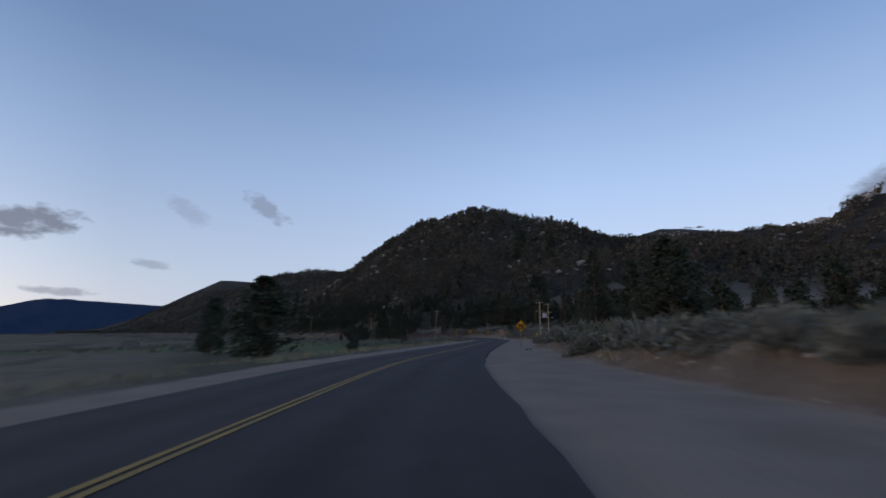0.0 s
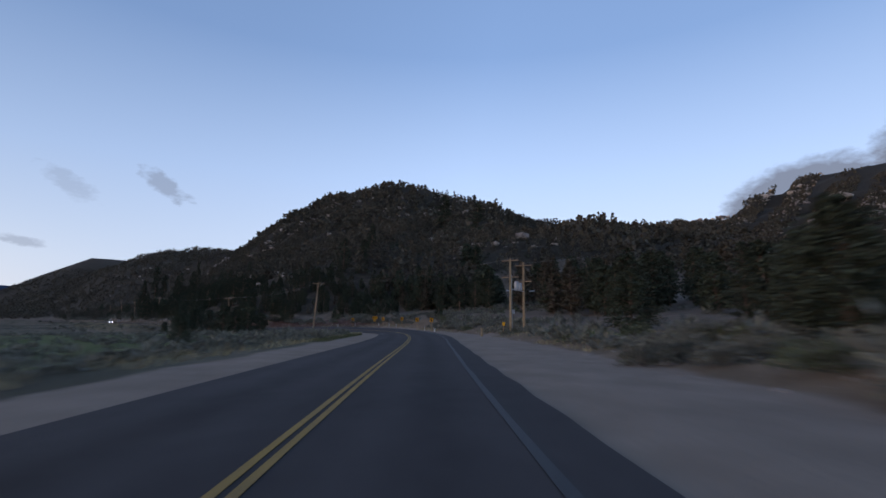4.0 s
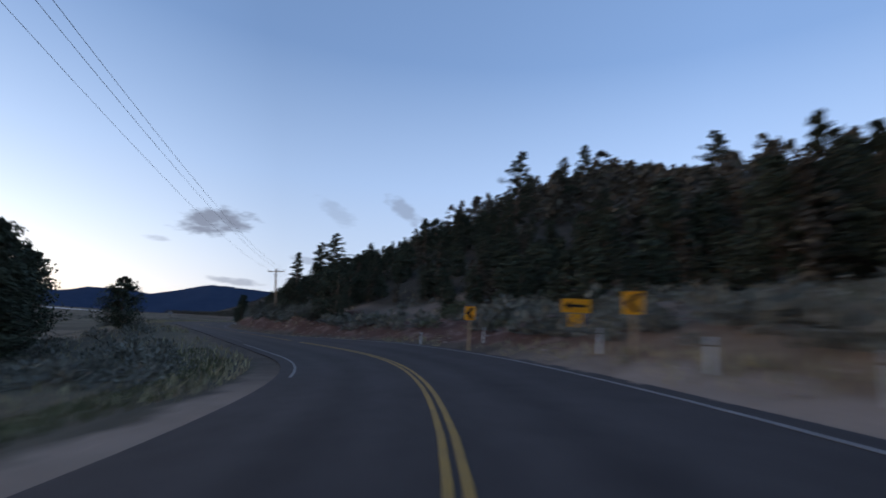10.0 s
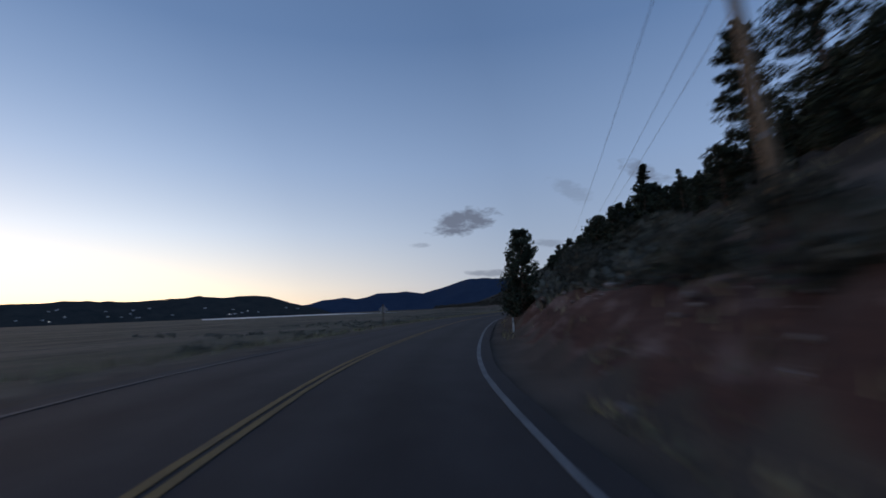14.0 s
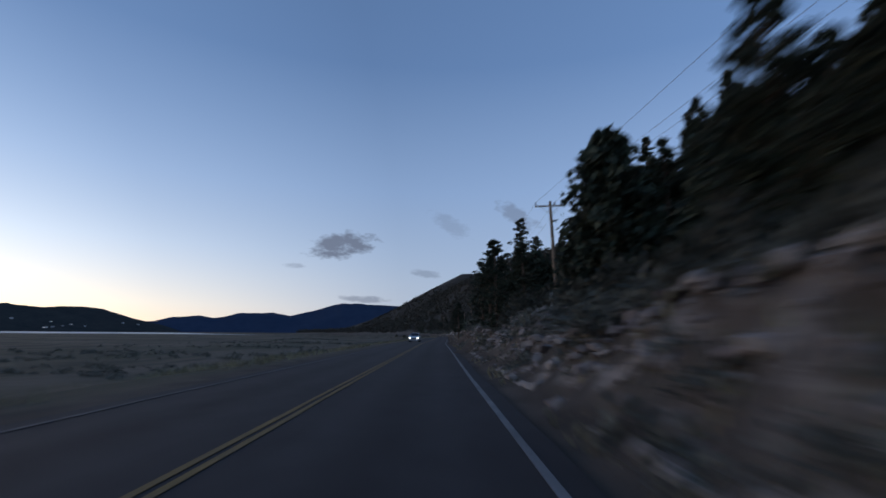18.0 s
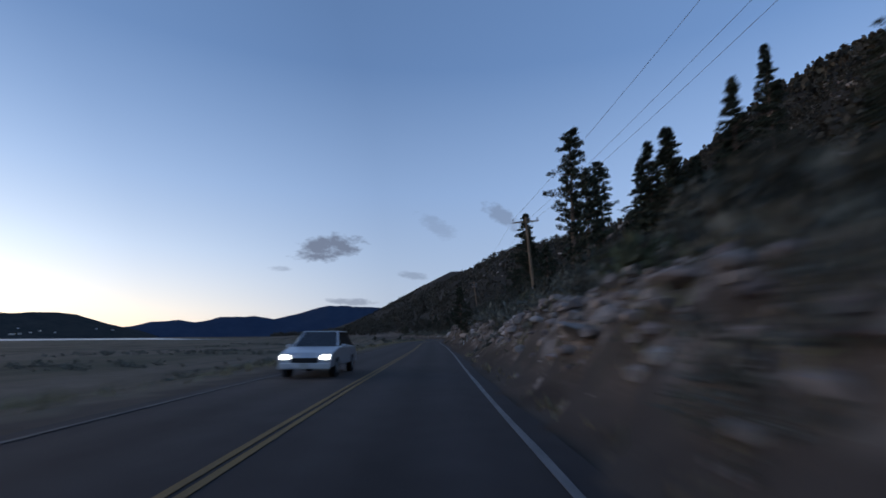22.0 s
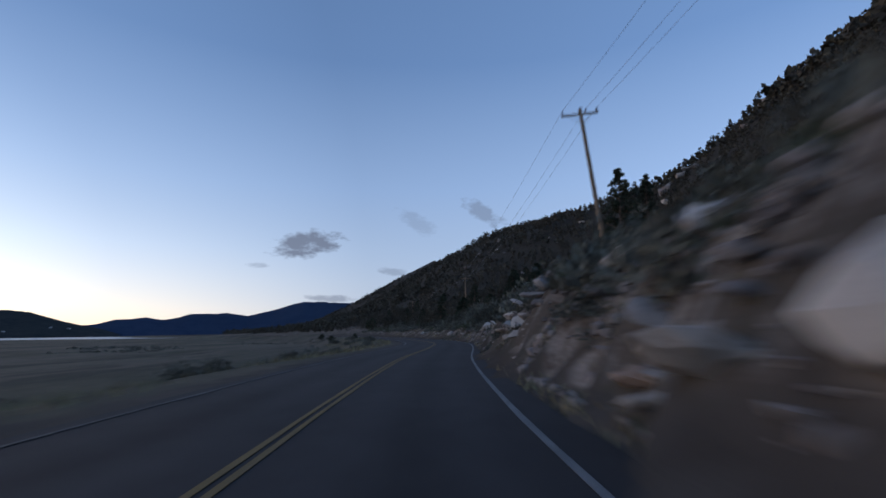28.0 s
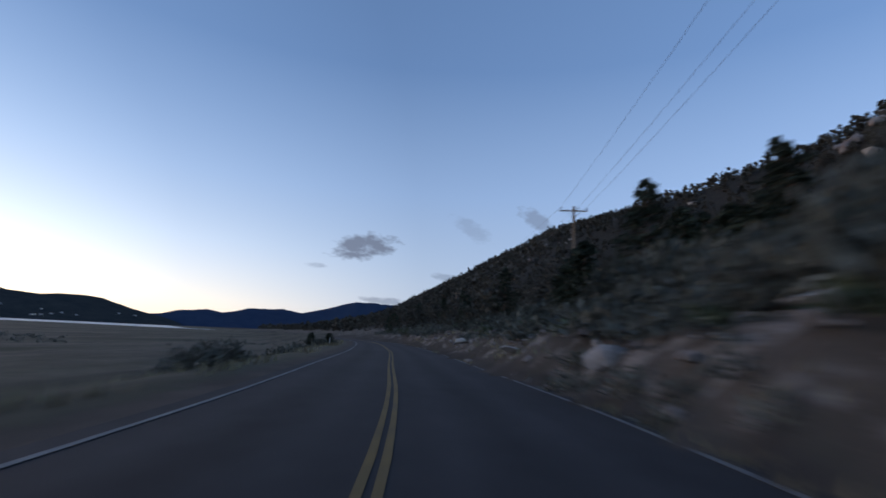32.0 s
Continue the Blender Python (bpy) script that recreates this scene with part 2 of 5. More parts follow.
POLEWOOD = material("weathered_pole_wood", (0.20, 0.135, 0.085), (0.34, 0.235, 0.15), 1.2, 0.9, 0.4)
POSTWOOD = material("sun_bleached_post_wood", (0.28, 0.195, 0.112), (0.37, 0.265, 0.16), 1.5, 0.9, 0.4)
GREYMETAL = material("galvanised_steel", (0.30, 0.31, 0.32), (0.42, 0.43, 0.44), 3.0, 0.5, 0.1, metal=0.6)
SIGNBACK = material("bare_sign_aluminium", (0.32, 0.32, 0.33), (0.42, 0.42, 0.43), 2.0, 0.45, 0.05, metal=0.5)
SIGNYELLOW = material("sign_yellow_sheeting", (0.78, 0.36, 0.012), (0.86, 0.42, 0.02), 2.0, 0.5, 0.02)
BLACK = material("black_sheeting", (0.012, 0.012, 0.012), (0.02, 0.02, 0.02), 2.0, 0.5, 0.0)
MARKER = material("white_marker_plastic", (0.40, 0.40, 0.385), (0.52, 0.52, 0.50), 3.0, 0.5, 0.05)
CERAMIC = material("glazed_insulator", (0.12, 0.09, 0.08), (0.2, 0.16, 0.14), 4.0, 0.25, 0.0, spec=0.6)
WIRE = material("aluminium_wire", (0.13, 0.13, 0.135), (0.18, 0.18, 0.185), 4.0, 0.5, 0.0)
# far range: the blue of distance haze is mixed into the slope's base colour
FARHILL = material("haze_blue_forested_slope", (0.030, 0.045, 0.080), (0.042, 0.060, 0.098), 0.004, 1.0, 0.0, fine=0.02, spec=0.0)
NEARHILL = material("scrub_covered_far_slope", (0.030, 0.035, 0.036), (0.055, 0.056, 0.052), 0.01, 1.0, 0.0, fine=0.05, spec=0.0)
# lake brightness is set in the base colour rather than mirrored from the sky
WATER = material("pale_lake_surface", (0.24, 0.25, 0.27), (0.30, 0.31, 0.33), 0.02, 0.35, 0.0, spec=0.5)
CARPAINT = material("silver_car_paint", (0.50, 0.52, 0.55), (0.55, 0.57, 0.60), 1.0, 0.3, 0.0, metal=0.4, spec=0.5)
GLASS = material("dark_car_glass", (0.02, 0.022, 0.025), (0.03, 0.03, 0.035), 1.0, 0.08, 0.0, spec=0.6)
RUBBER = material("tyre_rubber", (0.02, 0.02, 0.02), (0.03, 0.03, 0.03), 6.0, 0.9, 0.2)
HEADLAMP = lamp_material("headlamp_glow", (1.0, 0.93, 0.80), 9.0)
HOUSELAMP = lamp_material("house_lamp_glow", (1.0, 0.85, 0.6), 3.0)


def ground_material():
    """Meadow, dirt, forest floor and cut bank, blended by the zones of the terrain with ragged edges."""
    mt = bpy.data.materials.new("valley_ground")
    mt.use_nodes = True
    add = nodes_of(mt.node_tree)
    m = lambda op, a, b=0.0, c=0.0: math_node(add, op, a, b, c)
    pos = add("ShaderNodeNewGeometry").outputs["Position"]

    def nz(scale, det=5.0):
        return add("ShaderNodeTexNoise", {"Vector": pos, "Scale": scale, "Detail": det, "Roughness": 0.62}).outputs[0]

    def zone(name, rag=0.7, scale=0.6):
        a = add("ShaderNodeAttribute")
        a.attribute_name = name
        v = m("ADD", a.outputs["Fac"], m("MULTIPLY", m("SUBTRACT", nz(scale), 0.5), rag))
        return m("MINIMUM", m("MAXIMUM", m("MULTIPLY_ADD", m("SUBTRACT", v, 0.5), 4.0, 0.5), 0.0), 1.0)

    fine, mid, big = nz(7.0), nz(0.5), nz(0.018, 6.0)
    sharp = lambda v, k=3.0: m("MINIMUM", m("MAXIMUM", m("MULTIPLY_ADD", m("SUBTRACT", v, 0.5), k, 0.5), 0.0), 1.0)
    meadow = mixed(add, sharp(big, 5.0), (0.058, 0.059, 0.036), (0.130, 0.110, 0.076))
    sp = add("ShaderNodeSeparateXYZ", {0: pos}).outputs
    along = m("ADD", m("MULTIPLY", sp[0], -0.0026), m("MULTIPLY", sp[1], 0.0049))
    across = m("ADD", m("MULTIPLY", sp[0], 0.044), m("MULTIPLY", sp[1], 0.0235))
    streak = add("ShaderNodeTexNoise", {"Vector": add("ShaderNodeCombineXYZ", {0: along, 1: across, 2: 0.0}).outputs[0], "Scale": 1.0, "Detail": 6.0, "Roughness": 0.62}).outputs[0]
    meadow = mixed(add, m("MULTIPLY", sharp(streak, 7.0), 0.75), meadow, (0.175, 0.136, 0.104))
    dark = add("ShaderNodeTexNoise", {"Vector": add("ShaderNodeCombineXYZ", {0: m("MULTIPLY", along, 3.0), 1: m("MULTIPLY", across, 2.2), 2: 4.0}).outputs[0], "Scale": 1.0, "Detail": 6.0, "Roughness": 0.65}).outputs[0]
    meadow = mixed(add, m("MULTIPLY", sharp(m("SUBTRACT", dark, 0.06), 9.0), 0.75), meadow, (0.040, 0.037, 0.029))
    meadow = mixed(add, m("MULTIPLY", sharp(mid), 0.55), meadow, (0.062, 0.062, 0.042))
    green = mixed(add, sharp(mid), (0.065, 0.085, 0.030), (0.11, 0.125, 0.055))
    dirt = mixed(add, sharp(mid), (0.19, 0.148, 0.115), (0.265, 0.211, 0.167))
    dirt = mixed(add, m("MULTIPLY", sharp(fine), 0.4), dirt, (0.18, 0.14, 0.11))
    late = zone("late", 0.2, 0.3)
    dark_dirt = mixed(add, sharp(mid), (0.058, 0.047, 0.038), (0.098, 0.080, 0.065))
    dirt = mixed(add, late, dirt, dark_dirt)
    bank = mixed(add, sharp(mid), (0.135, 0.098, 0.064), (0.225, 0.163, 0.108))
    bank = mixed(add, m("MULTIPLY", sharp(fine), 0.5), bank, (0.10, 0.072, 0.052))
    red = mixed(add, sharp(mid), (0.072, 0.041, 0.033), (0.115, 0.064, 0.049))
    red = mixed(add, m("MULTIPLY", sharp(fine), 0.6), red, (0.042, 0.028, 0.024))
    slabs = m("MULTIPLY", sharp(m("SUBTRACT", nz(0.9, 7.0), 0.06), 9.0), 0.75)
    red = mixed(add, slabs, red, mixed(add, sharp(fine), (0.125, 0.088, 0.076), (0.21, 0.160, 0.140)))
    tan = mixed(add, sharp(mid), (0.076, 0.062, 0.047), (0.142, 0.111, 0.087))
    tan = mixed(add, m("MULTIPLY", sharp(fine), 0.5), tan, (0.072, 0.060, 0.046))
    tan = mixed(add, slabs, tan, mixed(add, sharp(fine), (0.22, 0.185, 0.155), (0.34, 0.295, 0.255)))
    red = mixed(add, zone("stony", 0.5, 0.3), red, tan)
    bank = mixed(add, late, bank, red)
    floor = mixed(add, sharp(mid), (0.12, 0.094, 0.074), (0.19, 0.15, 0.12))
    floor = mixed(add, m("MULTIPLY", sharp(fine), 0.5), floor, (0.075, 0.065, 0.05))
    needles = mixed(add, sharp(mid), (0.036, 0.031, 0.024), (0.062, 0.052, 0.039))
    floor = mixed(add, zone("wood", 0.5, 0.1), floor, needles)
    col = mixed(add, zone("hill"), meadow, floor)
    col = mixed(add, zone("green", 0.9, 0.08), col, green)
    col = mixed(add, zone("bank", 0.8, 0.7), col, bank)
    col = mixed(add, zone("dirt", 0.55, 0.9), col, dirt)
    h = m("ADD", m("MULTIPLY", fine, 0.4), mid)
    b = add("ShaderNodeBump", {"Height": h, "Strength": 0.6, "Distance": 0.12})
    p = add("ShaderNodeBsdfPrincipled", {"Base Color": col, "Roughness": 0.97, "Normal": b.outputs[0], "Specular IOR Level": 0.1})
    mt.node_tree.links.new(p.outputs[0], add("ShaderNodeOutputMaterial").inputs[0])
    return mt


GROUND = ground_material()

# ---------------------------------------------------------------- plan: road line and terrain
CENTRE = [(-3.3, -140), (-3.3, -60), (-3.3, -20), (-3.2, 6.6), (-2.4, 24.8), (-0.3, 40.3), (2.0, 56.9), (5.4, 82), (9.0, 107.3), (10.8, 124.2), (11.7, 141.3),
          (10.9, 158.1), (7.7, 174.5), (0.3, 189.9), (-12.4, 201.5), (-25.7, 212.4), (-39, 224.1), (-45.1, 230.4), (-66.8, 259.3), (-80.1, 281.7),
          (-97.3, 311.8), (-114.2, 341.4), (-130.1, 370.7), (-138.6, 386.1), (-160.1, 424.5), (-172.1, 448.7), (-178.8, 464.9), (-185.8, 480.1),
          (-195.3, 495.1), (-204.9, 507.8), (-219.8, 527), (-250, 561), (-292, 597), (-345, 640), (-410, 690), (-480, 745), (-570, 805), (-700, 880),
          (-900, 1000), (-1300, 1250)]


def resample(pts, step):
    p = np.array(pts, float)
    out = []
    for i in range(1, len(p) - 2):
        a, b, c, d = p[i - 1], p[i], p[i + 1], p[i + 2]
        n = max(2, int(np.linalg.norm(c - b) / 0.5))
        # centripetal spline keeps uneven spacing free of loops
        t0 = 0.0
        t1 = t0 + np.linalg.norm(b - a) ** 0.5
        t2 = t1 + np.linalg.norm(c - b) ** 0.5
        t3 = t2 + np.linalg.norm(d - c) ** 0.5
        t = np.linspace(t1, t2, n, endpoint=False)[:, None]
        a1 = (t1 - t) / (t1 - t0) * a + (t - t0) / (t1 - t0) * b
        a2 = (t2 - t) / (t2 - t1) * b + (t - t1) / (t2 - t1) * c
        a3 = (t3 - t) / (t3 - t2) * c + (t - t2) / (t3 - t2) * d
        b1 = (t2 - t) / (t2 - t0) * a1 + (t - t0) / (t2 - t0) * a2
        b2 = (t3 - t) / (t3 - t1) * a2 + (t - t1) / (t3 - t1) * a3
        out.append((t2 - t) / (t2 - t1) * b1 + (t - t1) / (t2 - t1) * b2)
    q = np.concatenate(out)
    s = np.concatenate([[0], np.cumsum(np.linalg.norm(np.diff(q, axis=0), axis=1))])
    k = np.arange(0, s[-1], step)
    q = np.stack([np.interp(k, s, q[:, 0]), np.interp(k, s, q[:, 1])], 1)
    for _ in range(3):
        q[1:-1] = (q[:-2] + 2 * q[1:-1] + q[2:]) / 4
    return q


LINE = resample(CENTRE, 2.0)
_d = np.gradient(LINE, axis=0)
TANGENT = _d / np.linalg.norm(_d, axis=1)[:, None]
RIGHT = np.stack([TANGENT[:, 1], -TANGENT[:, 0]], 1)
STATION = np.concatenate([[0], np.cumsum(np.linalg.norm(np.diff(LINE, axis=0), axis=1))])
STATION -= STATION[np.argmin(np.abs(LINE[:, 1]))]  # zero beside the origin


def on_road(x, y):
    """Station along the road and offset to its right, for arrays of places."""
    x, y = np.atleast_1d(np.asarray(x, float)), np.atleast_1d(np.asarray(y, float))
    q, u = np.empty(len(x)), np.empty(len(x))
    for i in range(0, len(x), 4000):
        dx, dy = x[i:i + 4000, None] - LINE[:, 0], y[i:i + 4000, None] - LINE[:, 1]
        k = np.argmin(dx * dx + dy * dy, axis=1)
        r = np.arange(len(k))
        along = dx[r, k] * TANGENT[k, 0] + dy[r, k] * TANGENT[k, 1]
        side = dx[r, k] * RIGHT[k, 0] + dy[r, k] * RIGHT[k, 1]
        far = np.abs(along) > 3
        side = np.where(far, np.sign(side) * np.hypot(along, side), side)
        q[i:i + 4000], u[i:i + 4000] = STATION[k] + along, side
    return q, u


def place(q, u):
    """The place at station q, u metres to the right of the road's middle."""
    x = np.interp(q, STATION, LINE[:, 0]) + u * np.interp(q, STATION, RIGHT[:, 0])
    y = np.interp(q, STATION, LINE[:, 1]) + u * np.interp(q, STATION, RIGHT[:, 1])
    return x, y


def lattice(ix, iy, seed):
    n = (ix.astype(np.int64) * 374761393 + iy.astype(np.int64) * 668265263 + seed * 974711) & 0x7FFFFFFF
    n = ((n ^ (n >> 13)) * 1274126177) & 0x7FFFFFFF
    return ((n ^ (n >> 16)) & 0xFFFF) / 65535.0


def rough_noise(x, y, size, seed=1, octaves=3):
    total, amp = np.zeros_like(x, dtype=float), 1.0
    for o in range(octaves):
        fx, fy = x / size, y / size
        ix, iy = np.floor(fx), np.floor(fy)
        tx, ty = fx - ix, fy - iy
        tx, ty = tx * tx * (3 - 2 * tx), ty * ty * (3 - 2 * ty)
        v = (lattice(ix, iy, seed + o) * (1 - tx) + lattice(ix + 1, iy, seed + o) * tx) * (1 - ty) + \
            (lattice(ix, iy + 1, seed + o) * (1 - tx) + lattice(ix + 1, iy + 1, seed + o) * tx) * ty
        total += (v - 0.5) * 2 * amp
        amp, size = amp * 0.5, size * 0.47
    return total


def step01(v, a, b):
    t = np.clip((v - a) / (b - a), 0, 1)
    return t * t * (3 - 2 * t)


HALF_R_Q = (-140, 10, 27, 42, 60, 105, 125, 145, 163, 200, 212, 232, 250, 300, 425, 530, 562, 900)
HALF_R = (4.6, 4.5, 4.2, 3.65, 3.65, 4.05, 4.8, 5.2, 5.0, 4.75, 4.35, 3.9, 3.75, 4.0, 3.95, 4.25, 4.7, 4.1)
EDGE_Q = (132, 150, 163, 178, 200, 212, 232, 250, 300, 350, 425, 440, 490, 508, 530, 545, 562, 900)
EDGE = (4.7, 4.7, 4.35, 4.35, 4.3, 3.9, 3.45, 3.35, 3.6, 3.54, 3.52, 3.6, 3.45, 3.7, 3.88, 4.0, 4.3, 3.7)
HALF_L_Q, HALF_L = (-140, 60, 115, 150, 190, 215, 250, 900), (3.45, 3.3, 3.5, 3.75, 4.2, 4.1, 3.75, 3.75)
# banking of the road in its bends: rise per metre to the right
TILT_Q, TILT = (120, 145, 160, 172, 200, 210, 221, 232, 250, 268), (0, 0.02, 0.06, 0.10, 0.11, 0.06, 0, -0.035, -0.035, 0)


def tilt(q, u):
    """Rise of the banked ground at a place; it levels out away from the road."""
    return np.interp(q, TILT_Q, TILT) * np.clip(u, -9, 14) * (1 - step01(np.abs(u), 20, 160))
FOOT_Q, FOOT = (-140, 0, 40, 60, 80, 130, 160, 215, 900), (11.2, 11.0, 9.0, 7.6, 9.5, 10.0, 6.6, 5.1, 4.9)
BANK_Q, BANK = (-140, 0, 50, 66, 90, 130, 180, 205, 230, 290, 330, 400, 440, 470, 502, 525, 560, 900), (1.5, 1.5, 1.1, 0.8, 0.5, 0.4, 0.5, 1.0, 2.0, 2.2, 2.1, 2.3, 2.7, 3.4, 3.4, 1.8, 1.8, 1.4)


def hill_depth(x, y, q, u):
    """Metres inside the foot of the big hill (negative outside it)."""
    south = (y - np.interp(x, (-400, 8, 60, 200, 500, 1500), (60, 207, 232, 285, 340, 430))) * 0.93
    west = u - 6.0
    k = 18.0
    h = np.clip(0.5 + 0.5 * (south - west) / k, 0, 1)
    return south * (1 - h) + west * h - k * h * (1 - h)


def bump(x, y, cx, cy, sx, sy, top):
    return top * np.exp(-0.5 * (((x - cx) / sx) ** 2 + ((y - cy) / sy) ** 2))


def height(x, y, zones=False):
    x, y = np.atleast_1d(np.asarray(x, float)), np.atleast_1d(np.asarray(y, float))
    q, u = on_road(x, y)
    half = np.interp(q, HALF_R_Q, HALF_R)
    foot, high = np.interp(q, FOOT_Q, FOOT), np.interp(q, BANK_Q, BANK)
    deep = hill_depth(x, y, q, u)
    n30, n6 = rough_noise(x, y, 38, 3), rough_noise(x, y, 5.0, 9, 3)
    # right-hand side: flat shoulder, cut bank, slope
    over = u - foot
    steep = np.interp(q, (-140, 60, 200, 230, 900), (2.6, 2.6, 3.2, 2.0, 2.0))
    ledge = rough_noise(x, y, 2.6, 19, 2)
    bankz = high * step01(over + 0.6 * ledge * (q > 215), -0.1, steep) * (1 + 0.22 * n6)
    gentle = np.clip(over - 2, 0, 400) * np.interp(q, (-140, 60, 90, 140, 190, 215, 900), (0.05, 0.05, 0.03, 0.10, 0.14, 0.0, 0.0))
    gentle = 34 * np.tanh(gentle / 34)
    d = np.clip(deep - np.interp(q, (190, 225), (0, 2.2)), 0, None)
    hill = 90 * np.tanh(np.interp(q, (190, 300, 420, 520, 700), (0.55, 0.475, 0.40, 0.352, 0.203)) * d / 90)
    hill = hill * (1 + 0.10 * n30 * step01(d, 15, 80))
    for cx, cy, sx, sy, top in ((37, 732, 93, 148, 80), (433, 1074, 186, 224, 116), (1095, 972, 290, 380, 228), (-309, 982, 151, 152, 76), (256, 636, 136, 60, 40),
                                (-159, 668, 109, 110, 58), (-652, 895, 198, 199, -47), (420, 549, 142, 209, -33), (-194, 649, 60, 67, -51), (-766, 1337, 312, 153, 99)):
        hill = hill + bump(x, y, cx, cy, sx, sy, top) * step01(d, 0, 160)
    hill = hill + bump(x, y, 74, 262, 36, 30, 9.5) * step01(d, 0, 25)
    hill = hill * step01(x, -880, -560)
    right = bankz + gentle + hill + 0.12 * n6 * step01(over, 0.2, 3)
    # left-hand side: shoulder, then down to the dry lake flat
    v = -u
    low = np.interp(q, (-140, 100, 150, 200, 235, 900), (-1.0, -0.9, -0.1, -0.6, -2.5, -2.6))
    left = low * step01(v, np.interp(q, (-140, 100, 140, 200, 900), (7.5, 7.0, 6.5, 5.5, 5.0)), 17) + (-2.6 - low) * step01(v, 25, 120) + 0.10 * n6 * step01(v, 6, 11) + 0.25 * rough_noise(x, y, 30, 5) * step01(v, 15, 60)
    z = np.where(u > 0, right, left)
    berm = 0.45 * np.exp(-((q - 184) / 16) ** 2) * step01(over, -0.9, 0.6) * (u > 0)
    z = np.where(np.abs(u) < half + 0.5, -0.06, z - 0.02 + berm) + tilt(q, u)
    far = np.hypot(x + 100, y - 250)
    z = np.where((u < 0) & (far > 500), np.minimum(z, -2.6), z)
    if not zones:
        return z
    shoulder_l = np.interp(q, (-140, 60, 110, 150, 200, 240, 900), (5.0, 5.3, 6.3, 5.6, 5.0, 4.6, 4.6))
    dirt = np.where(u > 0, 1 - step01(u, foot - 0.5, foot + 0.7), 1 - step01(v, shoulder_l - 0.6, shoulder_l + 0.8))
    dirt = np.maximum(dirt, np.exp(-((x - 25) ** 2 / 60 + (y - 129) ** 2 / 12)))
    bank = np.where(u > 0, step01(over, -0.6, 0.6) * (1 - step01(over, 2.2, np.interp(q, (-140, 100, 150, 205, 240, 900), (6.0, 4.5, 9.0, 10.0, 7.5, 7.5)))), 0)
    hillz = np.where(u > 0, step01(over, 1.5, 5), 0)
    green = np.where(u < 0, np.exp(-((q - 110) / 60) ** 2) * step01(v, 9, 14) * (1 - step01(v, 60, 130)) * 0.9 + np.exp(-((q - 150) / 40) ** 2) * np.exp(-((v - 8) / 2.2) ** 2), 0)
    green = green + np.where(u > 0, 0.75 * np.exp(-((q - 118) / 22) ** 2) * np.exp(-((over - 6) / 5) ** 2), 0)
    late = step01(q, 150, 222)
    lo = np.interp(q, (185, 212, 360, 400, 520), (10, 2.5, 2.5, 8, 10))
    wood = step01(deep, lo, lo + np.interp(q, (185, 212, 360, 400), (20, 6, 6, 14))) * (u > 0)
    stony = step01(q, 258, 300)
    return z, dirt, bank, hillz, green, late, wood, stony


def zat(x, y):
    return float(height([x], [y])[0])


# ---------------------------------------------------------------- mesh helpers
def mesh_from(name, verts, faces, mat, smooth=False):
    me = bpy.data.meshes.new(name)
    me.from_pydata([tuple(v) for v in verts], [], [tuple(f) for f in faces])
    me.materials.append(mat)
    if smooth:
        me.polygons.foreach_set("use_smooth", [True] * len(me.polygons))
    me.update()
    return me


def quads_mesh(name, verts, mat, per=4):
    """A mesh of loose faces with `per` corners each, from an array of corners."""
    verts = np.asarray(verts, np.float32).reshape(-1, 3)
    n = len(verts) // per
    me = bpy.data.meshes.new(name)
    me.vertices.add(n * per)
    me.vertices.foreach_set("co", verts[:n * per].ravel())
    me.loops.add(n * per)
    me.loops.foreach_set("vertex_index", np.arange(n * per, dtype=np.int32))
    me.polygons.add(n)
    me.polygons.foreach_set("loop_start", np.arange(0, n * per, per, dtype=np.int32))
    me.materials.append(mat)
    me.update(calc_edges=True)
    return me


def part(name, bm, mat, parent=None, label=""):
    me = bpy.data.meshes.new(name)
    bm.to_mesh(me)
    bm.free()
    me.materials.append(mat)
    ob = new(name, me)
    if parent:
        ob.parent = parent
    return tagged(ob, label)


def part_mesh(name, me, parent=None, label=""):
    ob = new(name, me)
    if parent:
        ob.parent = parent
    return tagged(ob, label)


def thing(name, m, label, category, group="", kind=""):
    ob = new(name)
    ob.matrix_world = m
    return tagged(ob, label, category, group, kind)


def box(sx, sy, sz, at=(0, 0, 0), bevel=0.0, rot=None):
    bm = bmesh.new()
    bmesh.ops.create_cube(bm, size=1)
    bmesh.ops.scale(bm, vec=(sx, sy, sz), verts=bm.verts)
    if bevel:
        bmesh.ops.bevel(bm, geom=bm.edges[:], offset=bevel, segments=2, affect="EDGES", profile=0.5)
    if rot:
        bmesh.ops.transform(bm, matrix=rot, verts=bm.verts)
    bmesh.ops.translate(bm, vec=at, verts=bm.verts)
    return bm


def rod(a, b, r1, r2=None, seg=8):
    a, b = Vector(a), Vector(b)
    bm = bmesh.new()
    bmesh.ops.create_cone(bm, cap_ends=True, segments=seg, radius1=r1, radius2=r1 if r2 is None else r2, depth=(b - a).length)
    q = (b - a).to_track_quat("Z", "Y").to_matrix().to_4x4()
    bmesh.ops.transform(bm, matrix=Matrix.Translation((a + b) / 2) @ q, verts=bm.verts)
    return bm


def plate(points, thick, mat_turn=None):
    """A flat plate in the xz plane with its outline given, facing -y."""
    bm = bmesh.new()
    f = bm.faces.new([bm.verts.new((x, 0, z)) for x, z in points])
    bmesh.ops.solidify(bm, geom=[f], thickness=thick)
    if mat_turn:
        bmesh.ops.transform(bm, matrix=mat_turn, verts=bm.verts)
    return bm


